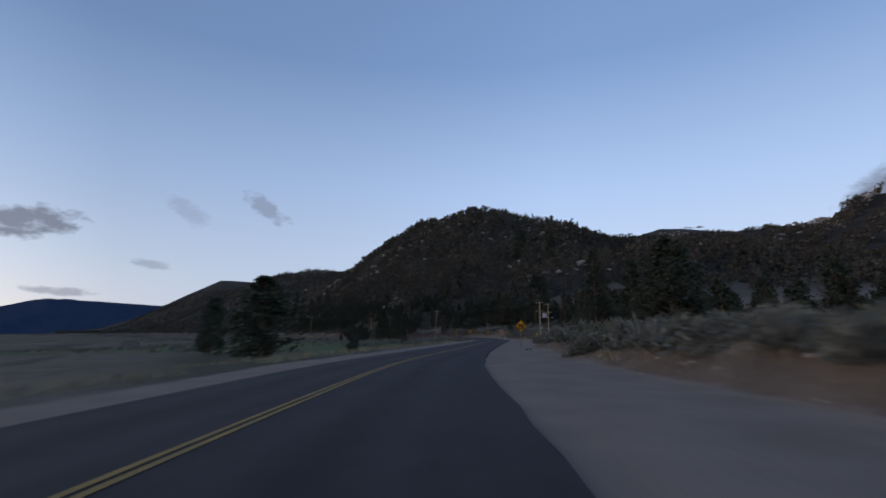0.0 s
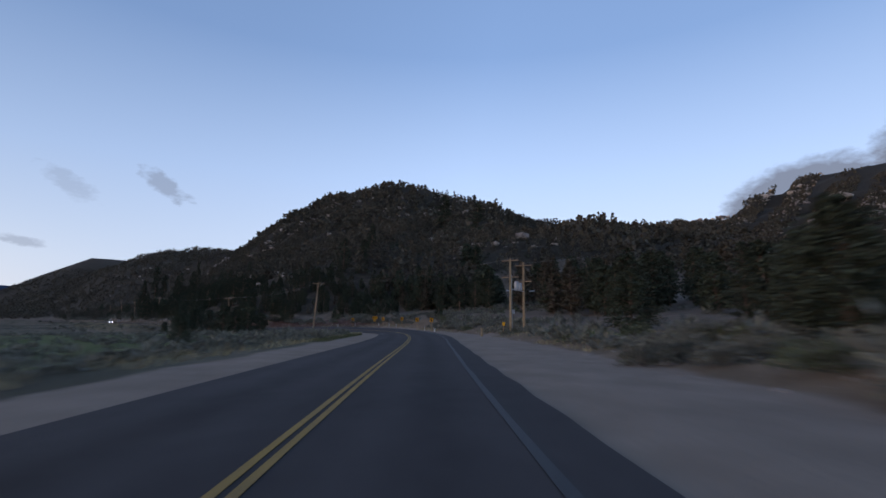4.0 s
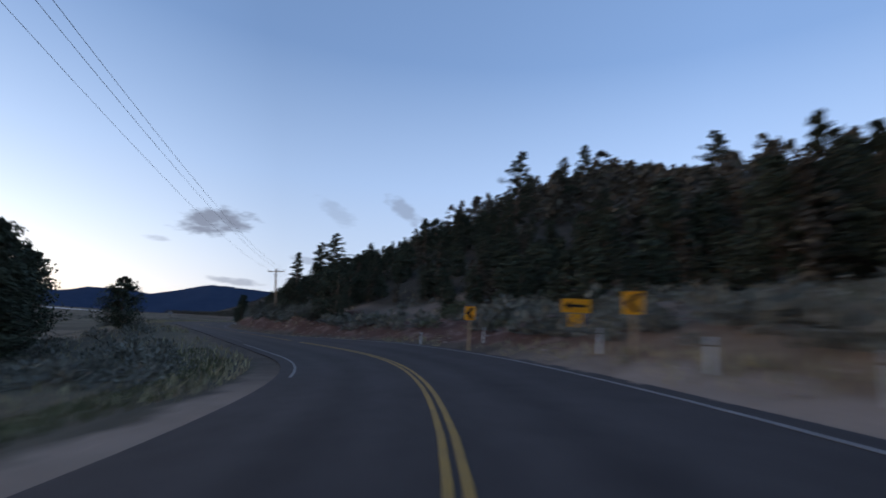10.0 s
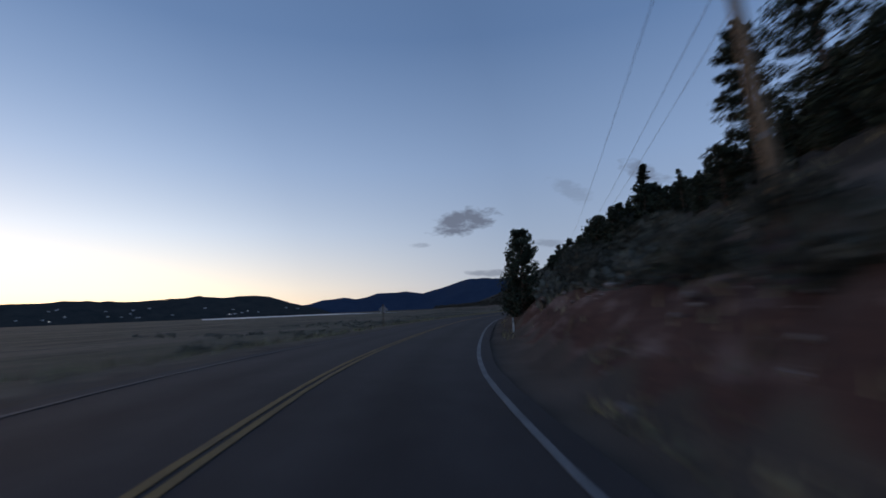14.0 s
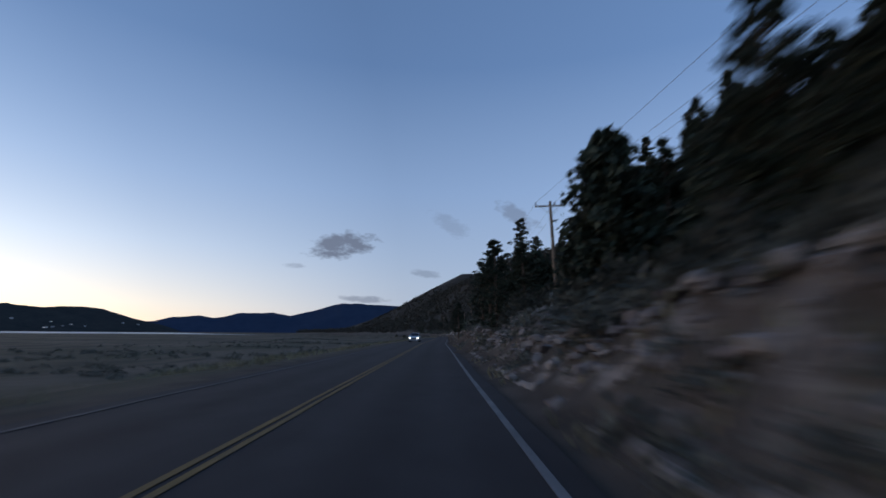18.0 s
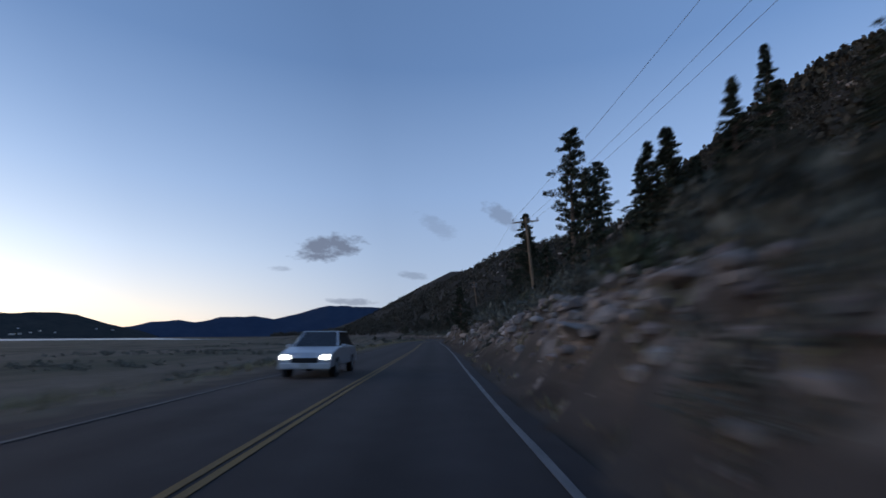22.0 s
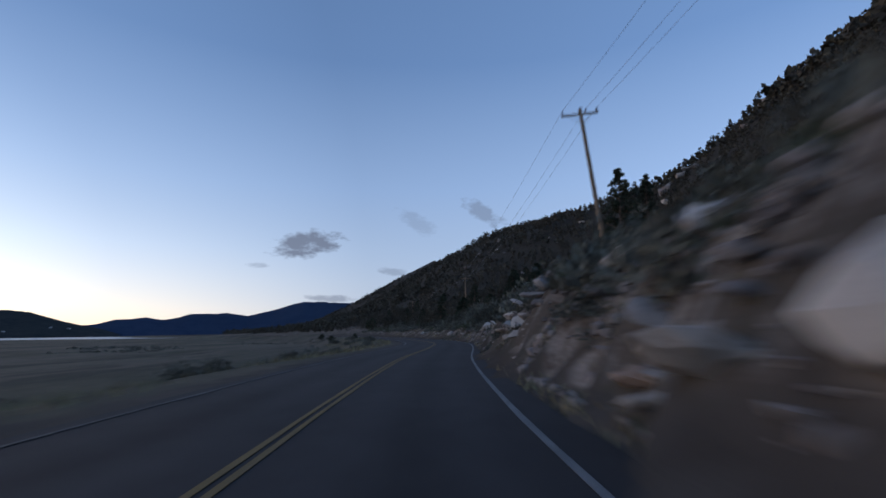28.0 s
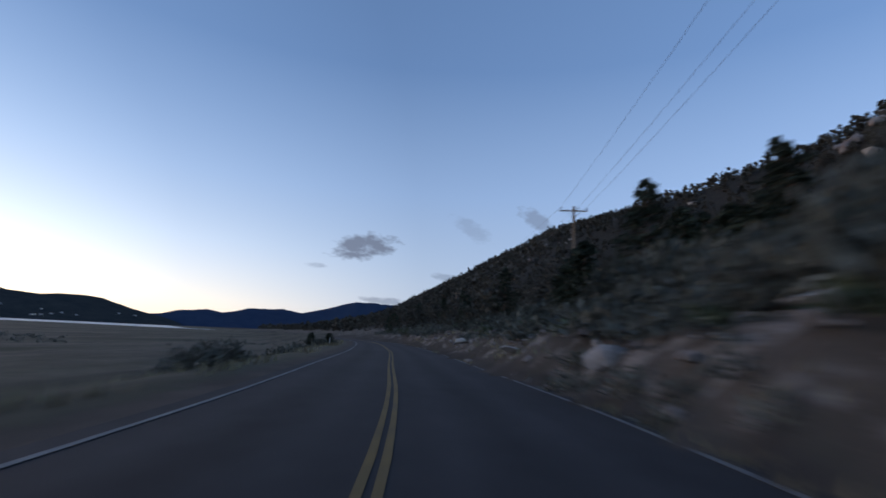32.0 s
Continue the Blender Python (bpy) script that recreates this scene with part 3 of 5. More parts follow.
def ribbon(name, u0, u1, z, q0, q1, mat, parent=None, ragged=0.0, thick=0.05, label="", seed=0, step=2.0, inner=()):
    """A strip along the road between two offsets (numbers or functions of the station), following its banking."""
    rnd = random.Random(seed)
    qs = np.arange(q0, q1, step)
    verts, faces = [], []
    n = len(inner) + 4
    for q in qs:
        a = u0(q) if callable(u0) else u0
        b = u1(q) if callable(u1) else u1
        b += rnd.uniform(-ragged, ragged)
        row = [(a, z - thick), (a, z)] + [(u, z) for u in inner] + [(b, z), (b, z - thick)]
        for u, zz in row:
            x, y = place(q, u)
            verts.append((float(x), float(y), zz + float(tilt(q, u))))
    for i in range(len(qs) - 1):
        k = n * i
        for j in range(n - 1):
            faces.append((k + j, k + j + 1, k + j + n + 1, k + j + n))
    return part_mesh(name, mesh_from(name, verts, faces, mat), parent, label)


# ---------------------------------------------------------------- ground
def axis(lo, hi, step, end_lo, end_hi, grow=1.13):
    mid = list(np.arange(lo, hi + step, step))
    s, v = step, mid[-1]
    while v < end_hi:
        s = min(s * grow, 260)
        v += s
        mid.append(v)
    s, v, low = step, lo, []
    while v > end_lo:
        s = min(s * grow, 260)
        v -= s
        low.append(v)
    return np.array(low[::-1] + mid)


def build_ground():
    gx = axis(-250, 40, 1.25, -4600, 4600)
    gy = axis(-10, 560, 1.25, -4200, 4600)
    xx, yy = np.meshgrid(gx, gy)
    x, y = xx.ravel(), yy.ravel()
    z, dirt, bank, hill, green, late, wood, stony = height(x, y, True)
    me = bpy.data.meshes.new("ground")
    nx, ny = len(gx), len(gy)
    me.vertices.add(nx * ny)
    me.vertices.foreach_set("co", np.stack([x, y, z], 1).astype(np.float32).ravel())
    k = (np.arange(ny - 1)[:, None] * nx + np.arange(nx - 1)).ravel()
    quad = np.stack([k, k + 1, k + nx + 1, k + nx], 1).astype(np.int32)
    me.loops.add(quad.size)
    me.loops.foreach_set("vertex_index", quad.ravel())
    me.polygons.add(len(quad))
    me.polygons.foreach_set("loop_start", np.arange(0, quad.size, 4, dtype=np.int32))
    me.polygons.foreach_set("use_smooth", np.ones(len(quad), bool))
    me.update(calc_edges=True)
    for name, vals in (("dirt", dirt), ("bank", bank), ("hill", hill), ("green", green), ("late", late), ("wood", wood), ("stony", stony)):
        a = me.attributes.new(name, "FLOAT", "POINT")
        a.data.foreach_set("value", vals.astype(np.float32))
    me.materials.append(GROUND)
    ob = new("ground", me)
    tagged(ob, "dry grassy valley floor rising to a dirt hillside", "ground", kind="structure")


build_ground()

# ---------------------------------------------------------------- road
half_r = lambda q: float(np.interp(q, HALF_R_Q, HALF_R))
edge_r = lambda q: float(np.interp(q, EDGE_Q, EDGE))
half_l = lambda q: -float(np.interp(q, HALF_L_Q, HALF_L))
road = ribbon("road", half_l, half_r, 0.0, -130, 1500, ASPHALT, ragged=0.05, thick=0.12, seed=2, inner=(-2.9, -1.5, -0.3, 0.3, 1.6, 3.0))
_co = np.empty(len(road.data.vertices) * 3)
road.data.vertices.foreach_get("co", _co)
_a = road.data.attributes.new("offset", "FLOAT", "POINT")
_a.data.foreach_set("value", on_road(_co[0::3], _co[1::3])[1].astype(np.float32))
tagged(road, "dark worn two-lane asphalt road with double yellow line", "road", kind="structure")
for side in (-0.085, 0.095):
    ribbon("yellow_line", side, side + 0.10, 0.01, -120, 208, YELLOW, road, 0.006, 0.004, "worn yellow centre line")
    ribbon("yellow_line", side, side + 0.10, 0.01, 208, 1400, FADEDYELLOW, road, 0.012, 0.004, "dull worn yellow centre line")
ribbon("edge_line", lambda q: edge_r(q) - 0.05, lambda q: edge_r(q) + 0.06, 0.012, 132, 1400, WHITE, road, 0.012, 0.004, "worn white edge line")
ribbon("edge_line", -3.72, -3.62, 0.012, 186, 208, WHITE, road, 0.012, 0.004, "worn white edge line")
ribbon("edge_line", -3.36, -3.26, 0.012, 208, 536, FADED, road, 0.03, 0.004, "almost worn-off white edge line")
ribbon("edge_line", -3.36, -3.26, 0.012, 536, 1400, WHITE, road, 0.012, 0.004, "worn white edge line")
ribbon("edge_line", -3.16, -3.06, 0.012, 136, 152, WHITE, road, 0.03, 0.004, "broken white edge line")
ribbon("tar_seam", lambda q: half_r(q) - 1.0, lambda q: half_r(q) - 0.86, 0.01, 70, 150, TAR, road, 0.03, 0.004, "black tar seam")

# ---------------------------------------------------------------- far mountains and lake
def far_range(name, az, el, r0, depth, base, mat, label, ripple, seed):
    """A ridge round the valley: silhouettes in degrees over the flat, seen from the valley's middle."""
    cx, cy = -100.0, 250.0
    a = np.arange(az[0], az[-1], 0.35)
    e = np.interp(a, az, el) + ripple * (rough_noise(a, a * 0, 3.0, seed, 4))
    rows = [(0.0, 0.0), (0.25, 0.30), (0.5, 0.62), (0.8, 0.93), (1.0, 1.0), (1.5, 0.6)]
    verts, faces = [], []
    for j, (f, hgt) in enumerate(rows):
        r = r0 + depth * f + 60 * rough_noise(a, a * 0 + j * 7.3, 4.0, seed + 2, 2)
        crest = np.tan(np.radians(np.maximum(e, 0.05))) * (r0 + depth)
        z = base + crest * np.clip(hgt + (0.10 * rough_noise(a, a * 0 + j * 3.1, 2.0, seed + 5, 3) if 0 < j < 4 else 0), 0, 1)
        for k in range(len(a)):
            t = radians(a[k])
            verts.append((cx - math.sin(t) * r[k], cy + math.cos(t) * r[k], z[k]))
    n = len(a)
    for j in range(len(rows) - 1):
        for k in range(n - 1):
            faces.append((j * n + k, j * n + k + 1, (j + 1) * n + k + 1, (j + 1) * n + k))
    ob = new(name, mesh_from(name, verts, faces, mat, True))
    tagged(ob, label, "mountain", kind="structure")


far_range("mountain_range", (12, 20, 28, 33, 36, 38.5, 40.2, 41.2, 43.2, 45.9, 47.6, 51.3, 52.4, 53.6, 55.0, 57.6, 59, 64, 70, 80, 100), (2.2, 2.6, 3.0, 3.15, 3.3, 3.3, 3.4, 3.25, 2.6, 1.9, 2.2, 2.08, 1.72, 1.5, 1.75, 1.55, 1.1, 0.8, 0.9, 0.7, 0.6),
          3900, 600, -3, FARHILL, "distant forested mountain range, haze blue painted into its colour", 0.04, 11)
far_range("lakeside_hills", (56.5, 58.4, 59.6, 60.8, 61.9, 63.2, 64.6, 66.3, 67.9, 69.0, 70.2, 71.6, 74, 77, 81, 84, 88, 95, 110, 140, 180), (0.2, 0.8, 1.1, 1.4, 1.75, 2.2, 2.3, 2.25, 2.15, 2.2, 2.3, 2.2, 2.05, 1.95, 2.1, 2.0, 2.0, 2.2, 2.2, 1.6, 1.8),
          2900, 700, -3, NEARHILL, "dark scrubby hills across the lake", 0.07, 23)
far_range("eastern_hills", (-180, -150, -120, -90, -70), (2.5, 4, 5, 6, 4), 1600, 700, -3, NEARHILL, "dark forested hills behind the valley", 0.3, 31)


def build_lake():
    rnd = random.Random(5)
    near = [(-math.sin(radians(a)), math.cos(radians(a)), 1000 + 60 * math.sin(a * 0.35) + rnd.uniform(-15, 15)) for a in range(30, 72, 2)]
    top, low = [], []
    for sx, sy, r in near:
        top.append((-100 + sx * r, 250 + sy * r))
    for sx, sy, r in near[::-1]:
        low.append((-100 + sx * 2800, 250 + sy * 2800))
    bm = bmesh.new()
    bm.faces.new([bm.verts.new((x, y, -2.35)) for x, y in top + low])
    bmesh.ops.triangulate(bm, faces=bm.faces[:])
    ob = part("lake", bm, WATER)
    tagged(ob, "pale shallow lake, bright by its base colour", "lake", kind="structure")


build_lake()

# ---------------------------------------------------------------- trees
def leaf_cloud(rnd, centres, radii, n, size, flat=0.55):
    """n ragged quads spread through ellipsoidal clumps."""
    centres, radii = np.array(centres), np.array(radii)
    k = rnd.integers(0, len(centres), n)
    d = rnd.normal(size=(n, 3))
    d /= np.linalg.norm(d, axis=1)[:, None]
    c = centres[k] + d * (rnd.random((n, 1)) ** 0.45) * radii[k][:, None] * np.array([1, 1, flat])
    a = rnd.normal(size=(n, 3)) * np.array([1, 1, 0.55])
    a /= np.linalg.norm(a, axis=1)[:, None]
    b = np.cross(a, rnd.normal(size=(n, 3)))
    b /= np.linalg.norm(b, axis=1)[:, None]
    s = size * (0.6 + 0.8 * rnd.random((n, 1)))
    a, b = a * s, b * s * 0.6
    return np.stack([c - a, c + b * 0.9, c + a, c - b], 1).reshape(-1, 3)


def tree_meshes(kind, seed, lighter=1.0):
    """Trunk with limbs, and crown of small ragged leaf clumps."""
    rnd = np.random.default_rng(seed)
    r = random.Random(seed)
    top, start, n, broad, count, size = {"pine": (9.0, 0.08, 96, 2.3, 10500, 0.095), "tall": (23.0, 0.28, 92, 4.0, 17000, 0.145), "fir": (10.0, 0.05, 116, 2.2, 10500, 0.092),
                                         "bigfir": (17.0, 0.08, 150, 3.8, 17000, 0.13), "juniper": (5.0, 0.03, 120, 1.6, 8200, 0.085), "snag": (8.0, 0.06, 84, 2.0, 5200, 0.125)}[kind]
    count, size = int(count / lighter), size * lighter ** 0.5
    limbs, cen, rad = [], [], []
    lean = (r.uniform(-0.02, 0.02) * top, r.uniform(-0.02, 0.02) * top)
    at = lambda z: Vector((lean[0] * z / top, lean[1] * z / top, z))
    lobes = [r.uniform(0, 6.283) for _ in range(3)]
    for i in range(n):
        f = start + (1 - start) * (i + r.random()) / n
        z = top * f
        g = (f - start) / (1 - start)
        a = r.uniform(0, 6.283)
        uneven = 1 + 0.16 * math.sin(a * 2 + lobes[0] + 3 * g) + 0.12 * math.sin(a * 3 + lobes[1] - 5 * g)
        if kind == "tall":
            reach = broad * (1 - 0.75 * g ** 1.4) * (0.35 + 0.65 * min(1, g * 3.5)) * r.uniform(0.3, 1.25) * uneven
            rise = r.uniform(-0.1, 0.5)
        elif kind in ("fir", "bigfir"):
            reach = (broad * (1 - g) ** 0.9 * r.uniform(0.42, 1.18) + 0.02 * top * (1 - g) + 0.1) * uneven
            rise = r.uniform(-0.25, 0.28)
        elif kind in ("pine", "snag"):
            reach = (broad * (1 - g ** 1.5) ** 0.75 * min(1, 0.55 + g * 3) * r.uniform(0.5, 1.15) + 0.15) * uneven
            rise = r.uniform(-0.05, 0.35)
        else:
            reach = broad * math.sqrt(max(0.02, 1 - g ** 1.3)) * min(1, 0.6 + 3.5 * g) * (0.5 + 0.5 * math.sqrt(r.random())) * uneven
            rise = r.uniform(0.1, 0.5)
        tip = at(z) + Vector((math.cos(a) * reach, math.sin(a) * reach, reach * rise))
        tip.z = min(tip.z, top)
        limbs.append((at(max(0.1, z - 0.25 * reach)), tip))
        for s in ((0.45, 0.75, 1.0) if kind != "juniper" else (0.6, 1.0)):
            cen.append(tuple(at(z).lerp(tip, s)))
            rad.append(max(0.022 * top, reach * ((0.30 if s < 0.9 else 0.22) if kind != "juniper" else 0.34) * (0.8 if kind in ("fir", "bigfir", "tall") else 1.0)) * r.uniform(0.7, 1.4))
    cen.append(tuple(at(top * 0.985)))
    rad.append(0.025 * top)
    bm = bmesh.new()
    thick = {"juniper": 0.13, "tall": 0.36, "bigfir": 0.26}.get(kind, 0.17)
    pieces = [rod((0, 0, -0.6), at(top * 0.55), thick, thick * 0.6, 8), rod(at(top * 0.55), at(top * 0.98), thick * 0.6, 0.015, 6)]
    for a, b in limbs:
        pieces.append(rod(a, b, thick * 0.16, 0.008, 4))
    tmp = bpy.data.meshes.new("piece")
    for p in pieces:
        p.to_mesh(tmp)
        bm.from_mesh(tmp)
        p.free()
    trunk = bpy.data.meshes.new("trunk")
    bm.to_mesh(trunk)
    bm.free()
    bpy.data.meshes.remove(tmp)
    trunk.materials.append(BARK)
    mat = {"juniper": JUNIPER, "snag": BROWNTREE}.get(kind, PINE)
    crown = quads_mesh("crown", leaf_cloud(rnd, cen, rad, count, size, {"juniper": 0.9, "tall": 0.7, "pine": 0.6}.get(kind, 0.45)), mat)
    return trunk, crown, top


TREES = {}
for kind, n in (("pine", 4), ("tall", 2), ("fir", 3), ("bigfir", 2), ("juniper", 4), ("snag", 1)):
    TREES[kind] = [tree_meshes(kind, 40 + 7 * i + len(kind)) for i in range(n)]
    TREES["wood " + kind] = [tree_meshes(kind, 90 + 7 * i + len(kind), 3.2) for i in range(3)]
TREE_WORDS = {"pine": ("pine_tree", "broad dark green pine tree on the slope", "pine tree"),
              "tall": ("pine_tree", "tall open-crowned pine tree with a bare trunk", "pine tree"),
              "fir": ("fir_tree", "narrow pointed dark green conifer", "conifer tree"),
              "bigfir": ("fir_tree", "big pointed dark conifer on the hillside", "conifer tree"),
              "juniper": ("juniper_tree", "dense rounded dark juniper tree", "juniper tree"),
              "snag": ("dying_tree", "brown half-dead tree among green pines", "tree")}
_tree_rnd = random.Random(77)


def tree(kind, x, y, h, sink=0.15, wide=1.0, forms=""):
    r = _tree_rnd
    trunk, crown, top = r.choice(TREES[forms + kind])
    name, words, cat = TREE_WORDS[kind]
    k = h / top
    ob = thing(name, pose(x, y, zat(x, y) - sink, r.uniform(-2, 2), r.uniform(-2, 2), r.uniform(0, 360)) @ Matrix.Diagonal((k * wide, k * wide, k, 1)),
               words, cat, "trees along the road")
    part_mesh("trunk", trunk, ob)
    part_mesh("crown", crown, ob)
    return ob


# trees that stand out along the way: kind, place, height, breadth
for kind, x, y, h, w in (("juniper", -16.2, 43.5, 7.4, 1.45), ("juniper", -26, 55, 6.4, 0.9), ("juniper", -32, 84, 5.4, 1.0), ("juniper", -13, 69, 4.2, 0.8), ("juniper", -9.5, 112, 3.6, 0.7),
                         ("pine", 14.0, 46.4, 8.2, 0.75), ("pine", 16.4, 43.6, 6.6, 1.0), ("juniper", 17, 37, 7.5, 1.1), ("pine", 19, 45, 8.0, 1.0), ("juniper", 24, 60, 5.6, 1.1)):
    tree(kind, x, y, h, wide=w)
for kind, x, y, h, w in (("pine", 28, 72, 6, 1.0), ("juniper", 24, 84, 6, 1.2), ("juniper", 31, 92, 6.5, 1.2), ("juniper", 38, 100, 7, 1.1), ("juniper", 30, 110, 6, 1.2), ("pine", 44, 112, 8.5, 1),
                         ("juniper", 22, 172, 3.6, 0.9), ("juniper", -19.2, 185.0, 7.8, 1.1), ("juniper", -22.4, 187.0, 6.6, 1.1), ("juniper", -26.0, 190.8, 7.4, 1.1), ("juniper", -16.4, 184.2, 5.4, 1.1), ("juniper", -33.5, 197.5, 7.5, 1.0), ("juniper", -36.5, 194.5, 7.2, 1.0), ("juniper", -33.2, 206.2, 5.1, 1.15), ("juniper", -43, 203, 3.6, 0.9),
                         ("juniper", 16.0, 52, 5.4, 1.1), ("pine", 18, 58, 5.8, 1.0), ("juniper", 20, 63, 4.8, 1.1), ("juniper", 22, 71, 5.0, 1.1), ("juniper", 18.5, 67, 3.6, 1.1)):
    tree(kind, x, y, h, wide=w)
for kind, x, y, h, w in (("juniper", -49.4, 244.8, 5.2, 0.85), ("juniper", -50.6, 246.8, 2.6, 0.9), ("pine", -73.4, 288.2, 6.2, 1.0),
                         ("tall", -105.8, 337.0, 5.4, 1.25), ("tall", -137.3, 395.6, 7.4, 1.2), ("pine", -133.2, 388.6, 3.8, 1.0), ("juniper", -190, 520, 4.0, 1.2), ("juniper", -204, 531, 4.4, 1.3), ("juniper", -201, 541, 4.0, 1.3), ("pine", -152, 476, 6, 1.0),
                         ("juniper", -262, 558, 1.9, 1.8), ("juniper", -280, 575, 2.1, 1.7), ("juniper", -240, 540, 1.6, 1.5), ("juniper", -181, 503, 3.0, 1.2), ("juniper", -184, 511, 3.2, 1.3)):
    tree(kind, x, y, h, wide=w)
# the ones that rise over the skyline: kind, place, height of the tip over the road, breadth
for kind, x, y, tip, w in (("pine", 52.4, 343.8, 75, 1.2), ("pine", 79.2, 374.1, 82, 1.0), ("pine", -1.1, 246.7, 32, 0.9), ("pine", 6, 252, 32.6, 0.9), ("pine", 9.4, 272.7, 43.2, 0.9),
                           ("bigfir", -29.4, 229.9, 11.3, 1.15), ("pine", -23.7, 229.9, 11.0, 1.0), ("pine", -13.6, 211.9, 7.9, 0.8), ("juniper", -15.6, 214.5, 7.4, 1.0), ("pine", -5.1, 217.3, 11.7, 0.9),
                           ("pine", -13.1, 237.1, 18.1, 1.0), ("pine", -8.2, 237.4, 20.0, 1.0), ("pine", 11.7, 222.5, 17.9, 1.0),
                           ("pine", 24.6, 205.1, 18.0, 0.8), ("pine", 27.3, 203.9, 16.8, 0.9), ("juniper", 22.5, 206.0, 15.2, 1.0), ("pine", 33.3, 186.3, 14.2, 0.9), ("pine", 36.3, 184.3, 13.9, 0.9), ("pine", 29.8, 188.1, 13.4, 0.9),
                           ("pine", -39.0, 252.9, 17.0, 1.05), ("pine", -35.4, 251.4, 18.6, 1.05), ("fir", -54.1, 276.2, 16.4, 1.5), ("fir", -49.3, 273.3, 14.4, 1.2), ("pine", -36.0, 268.0, 20.0, 1.1),
                           ("pine", -71.0, 279.8, 6.4, 1.0), ("pine", -71.3, 284.2, 8.0, 1.1), ("bigfir", -73.1, 317.3, 21.0, 0.9), ("pine", -89.0, 310.9, 8.5, 1.1), ("pine", -86.3, 309.7, 7.8, 1.1), ("tall", -91.0, 314.2, 8.4, 1.25),
                           ("bigfir", -81.9, 345.2, 27.8, 1.05), ("bigfir", -84.9, 334.3, 21.4, 0.85), ("bigfir", -95.4, 370.8, 29.4, 1.0), ("pine", -99.3, 330.8, 9.2, 1.35), ("juniper", -97.0, 329.8, 7.4, 1.2),
                           ("tall", -127.8, 420.2, 38.4, 1.0), ("tall", -123.2, 423.5, 32, 0.95), ("bigfir", -145.3, 446.6, 30.0, 1.2), ("bigfir", -137.2, 425.1, 21.2, 1.0), ("fir", -117.6, 428.3, 32.6, 1.1),
                           ("bigfir", -111.0, 409.6, 30.2, 1.0), ("bigfir", -99.2, 410.0, 39.6, 0.85), ("pine", -166, 497.2, 23.4, 0.8), ("pine", -162.4, 500, 22.8, 0.72)):
    tree(kind, x, y, min(26.0, max(4.0, tip - zat(x, y))), wide=w)


def scatter_trees():
    """The wood behind the road bank, tree by tree where the camera passes near it."""
    r = random.Random(9)
    # q range, offset range, count, kinds
    for q0, q1, u0, u1, n, kinds, hs in ((60, 150, 40, 75, 46, ("juniper", "pine", "juniper"), (5, 9.5)),
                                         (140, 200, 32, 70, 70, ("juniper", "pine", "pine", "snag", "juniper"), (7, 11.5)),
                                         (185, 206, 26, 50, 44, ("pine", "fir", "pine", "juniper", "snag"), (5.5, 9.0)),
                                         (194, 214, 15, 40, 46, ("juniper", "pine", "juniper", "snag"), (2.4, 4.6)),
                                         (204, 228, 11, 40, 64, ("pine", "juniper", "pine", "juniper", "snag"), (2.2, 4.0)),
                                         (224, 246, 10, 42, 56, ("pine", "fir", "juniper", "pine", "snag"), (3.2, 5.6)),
                                         (246, 264, 17, 44, 34, ("pine", "fir", "juniper", "pine"), (2.4, 4.4)),
                                         (262, 286, 17, 38, 40, ("pine", "fir", "pine", "juniper"), (2.2, 3.8)),
                                         (286, 302, 11.5, 40, 72, ("pine", "fir", "pine", "juniper"), (3.0, 5.4)),
                                         (302, 320, 9.0, 36, 74, ("pine", "fir", "pine", "juniper"), (3.8, 6.5)),
                                         (320, 336, 9.5, 40, 60, ("pine", "fir", "pine", "juniper"), (4.5, 7.5)),
                                         (336, 354, 13.5, 42, 56, ("pine", "fir", "pine", "juniper"), (4.5, 7.5)),
                                         (352, 380, 12, 50, 30, ("pine", "fir", "pine", "juniper"), (4.5, 8)),
                                         (372, 440, 15, 70, 44, ("pine", "fir", "pine", "bigfir"), (4.5, 11)),
                                         (440, 560, 26, 80, 26, ("pine", "juniper", "fir"), (4, 8)),
                                         (560, 700, 12, 60, 26, ("pine", "juniper"), (4, 8))):
        for _ in range(n):
            q, u = r.uniform(q0, q1), u0 + (u1 - u0) * r.random() ** 1.2
            x, y = place(q, u)
            tree(r.choice(kinds), float(x), float(y), r.uniform(*hs), wide=r.uniform(0.85, 1.15), forms="wood ")


scatter_trees()


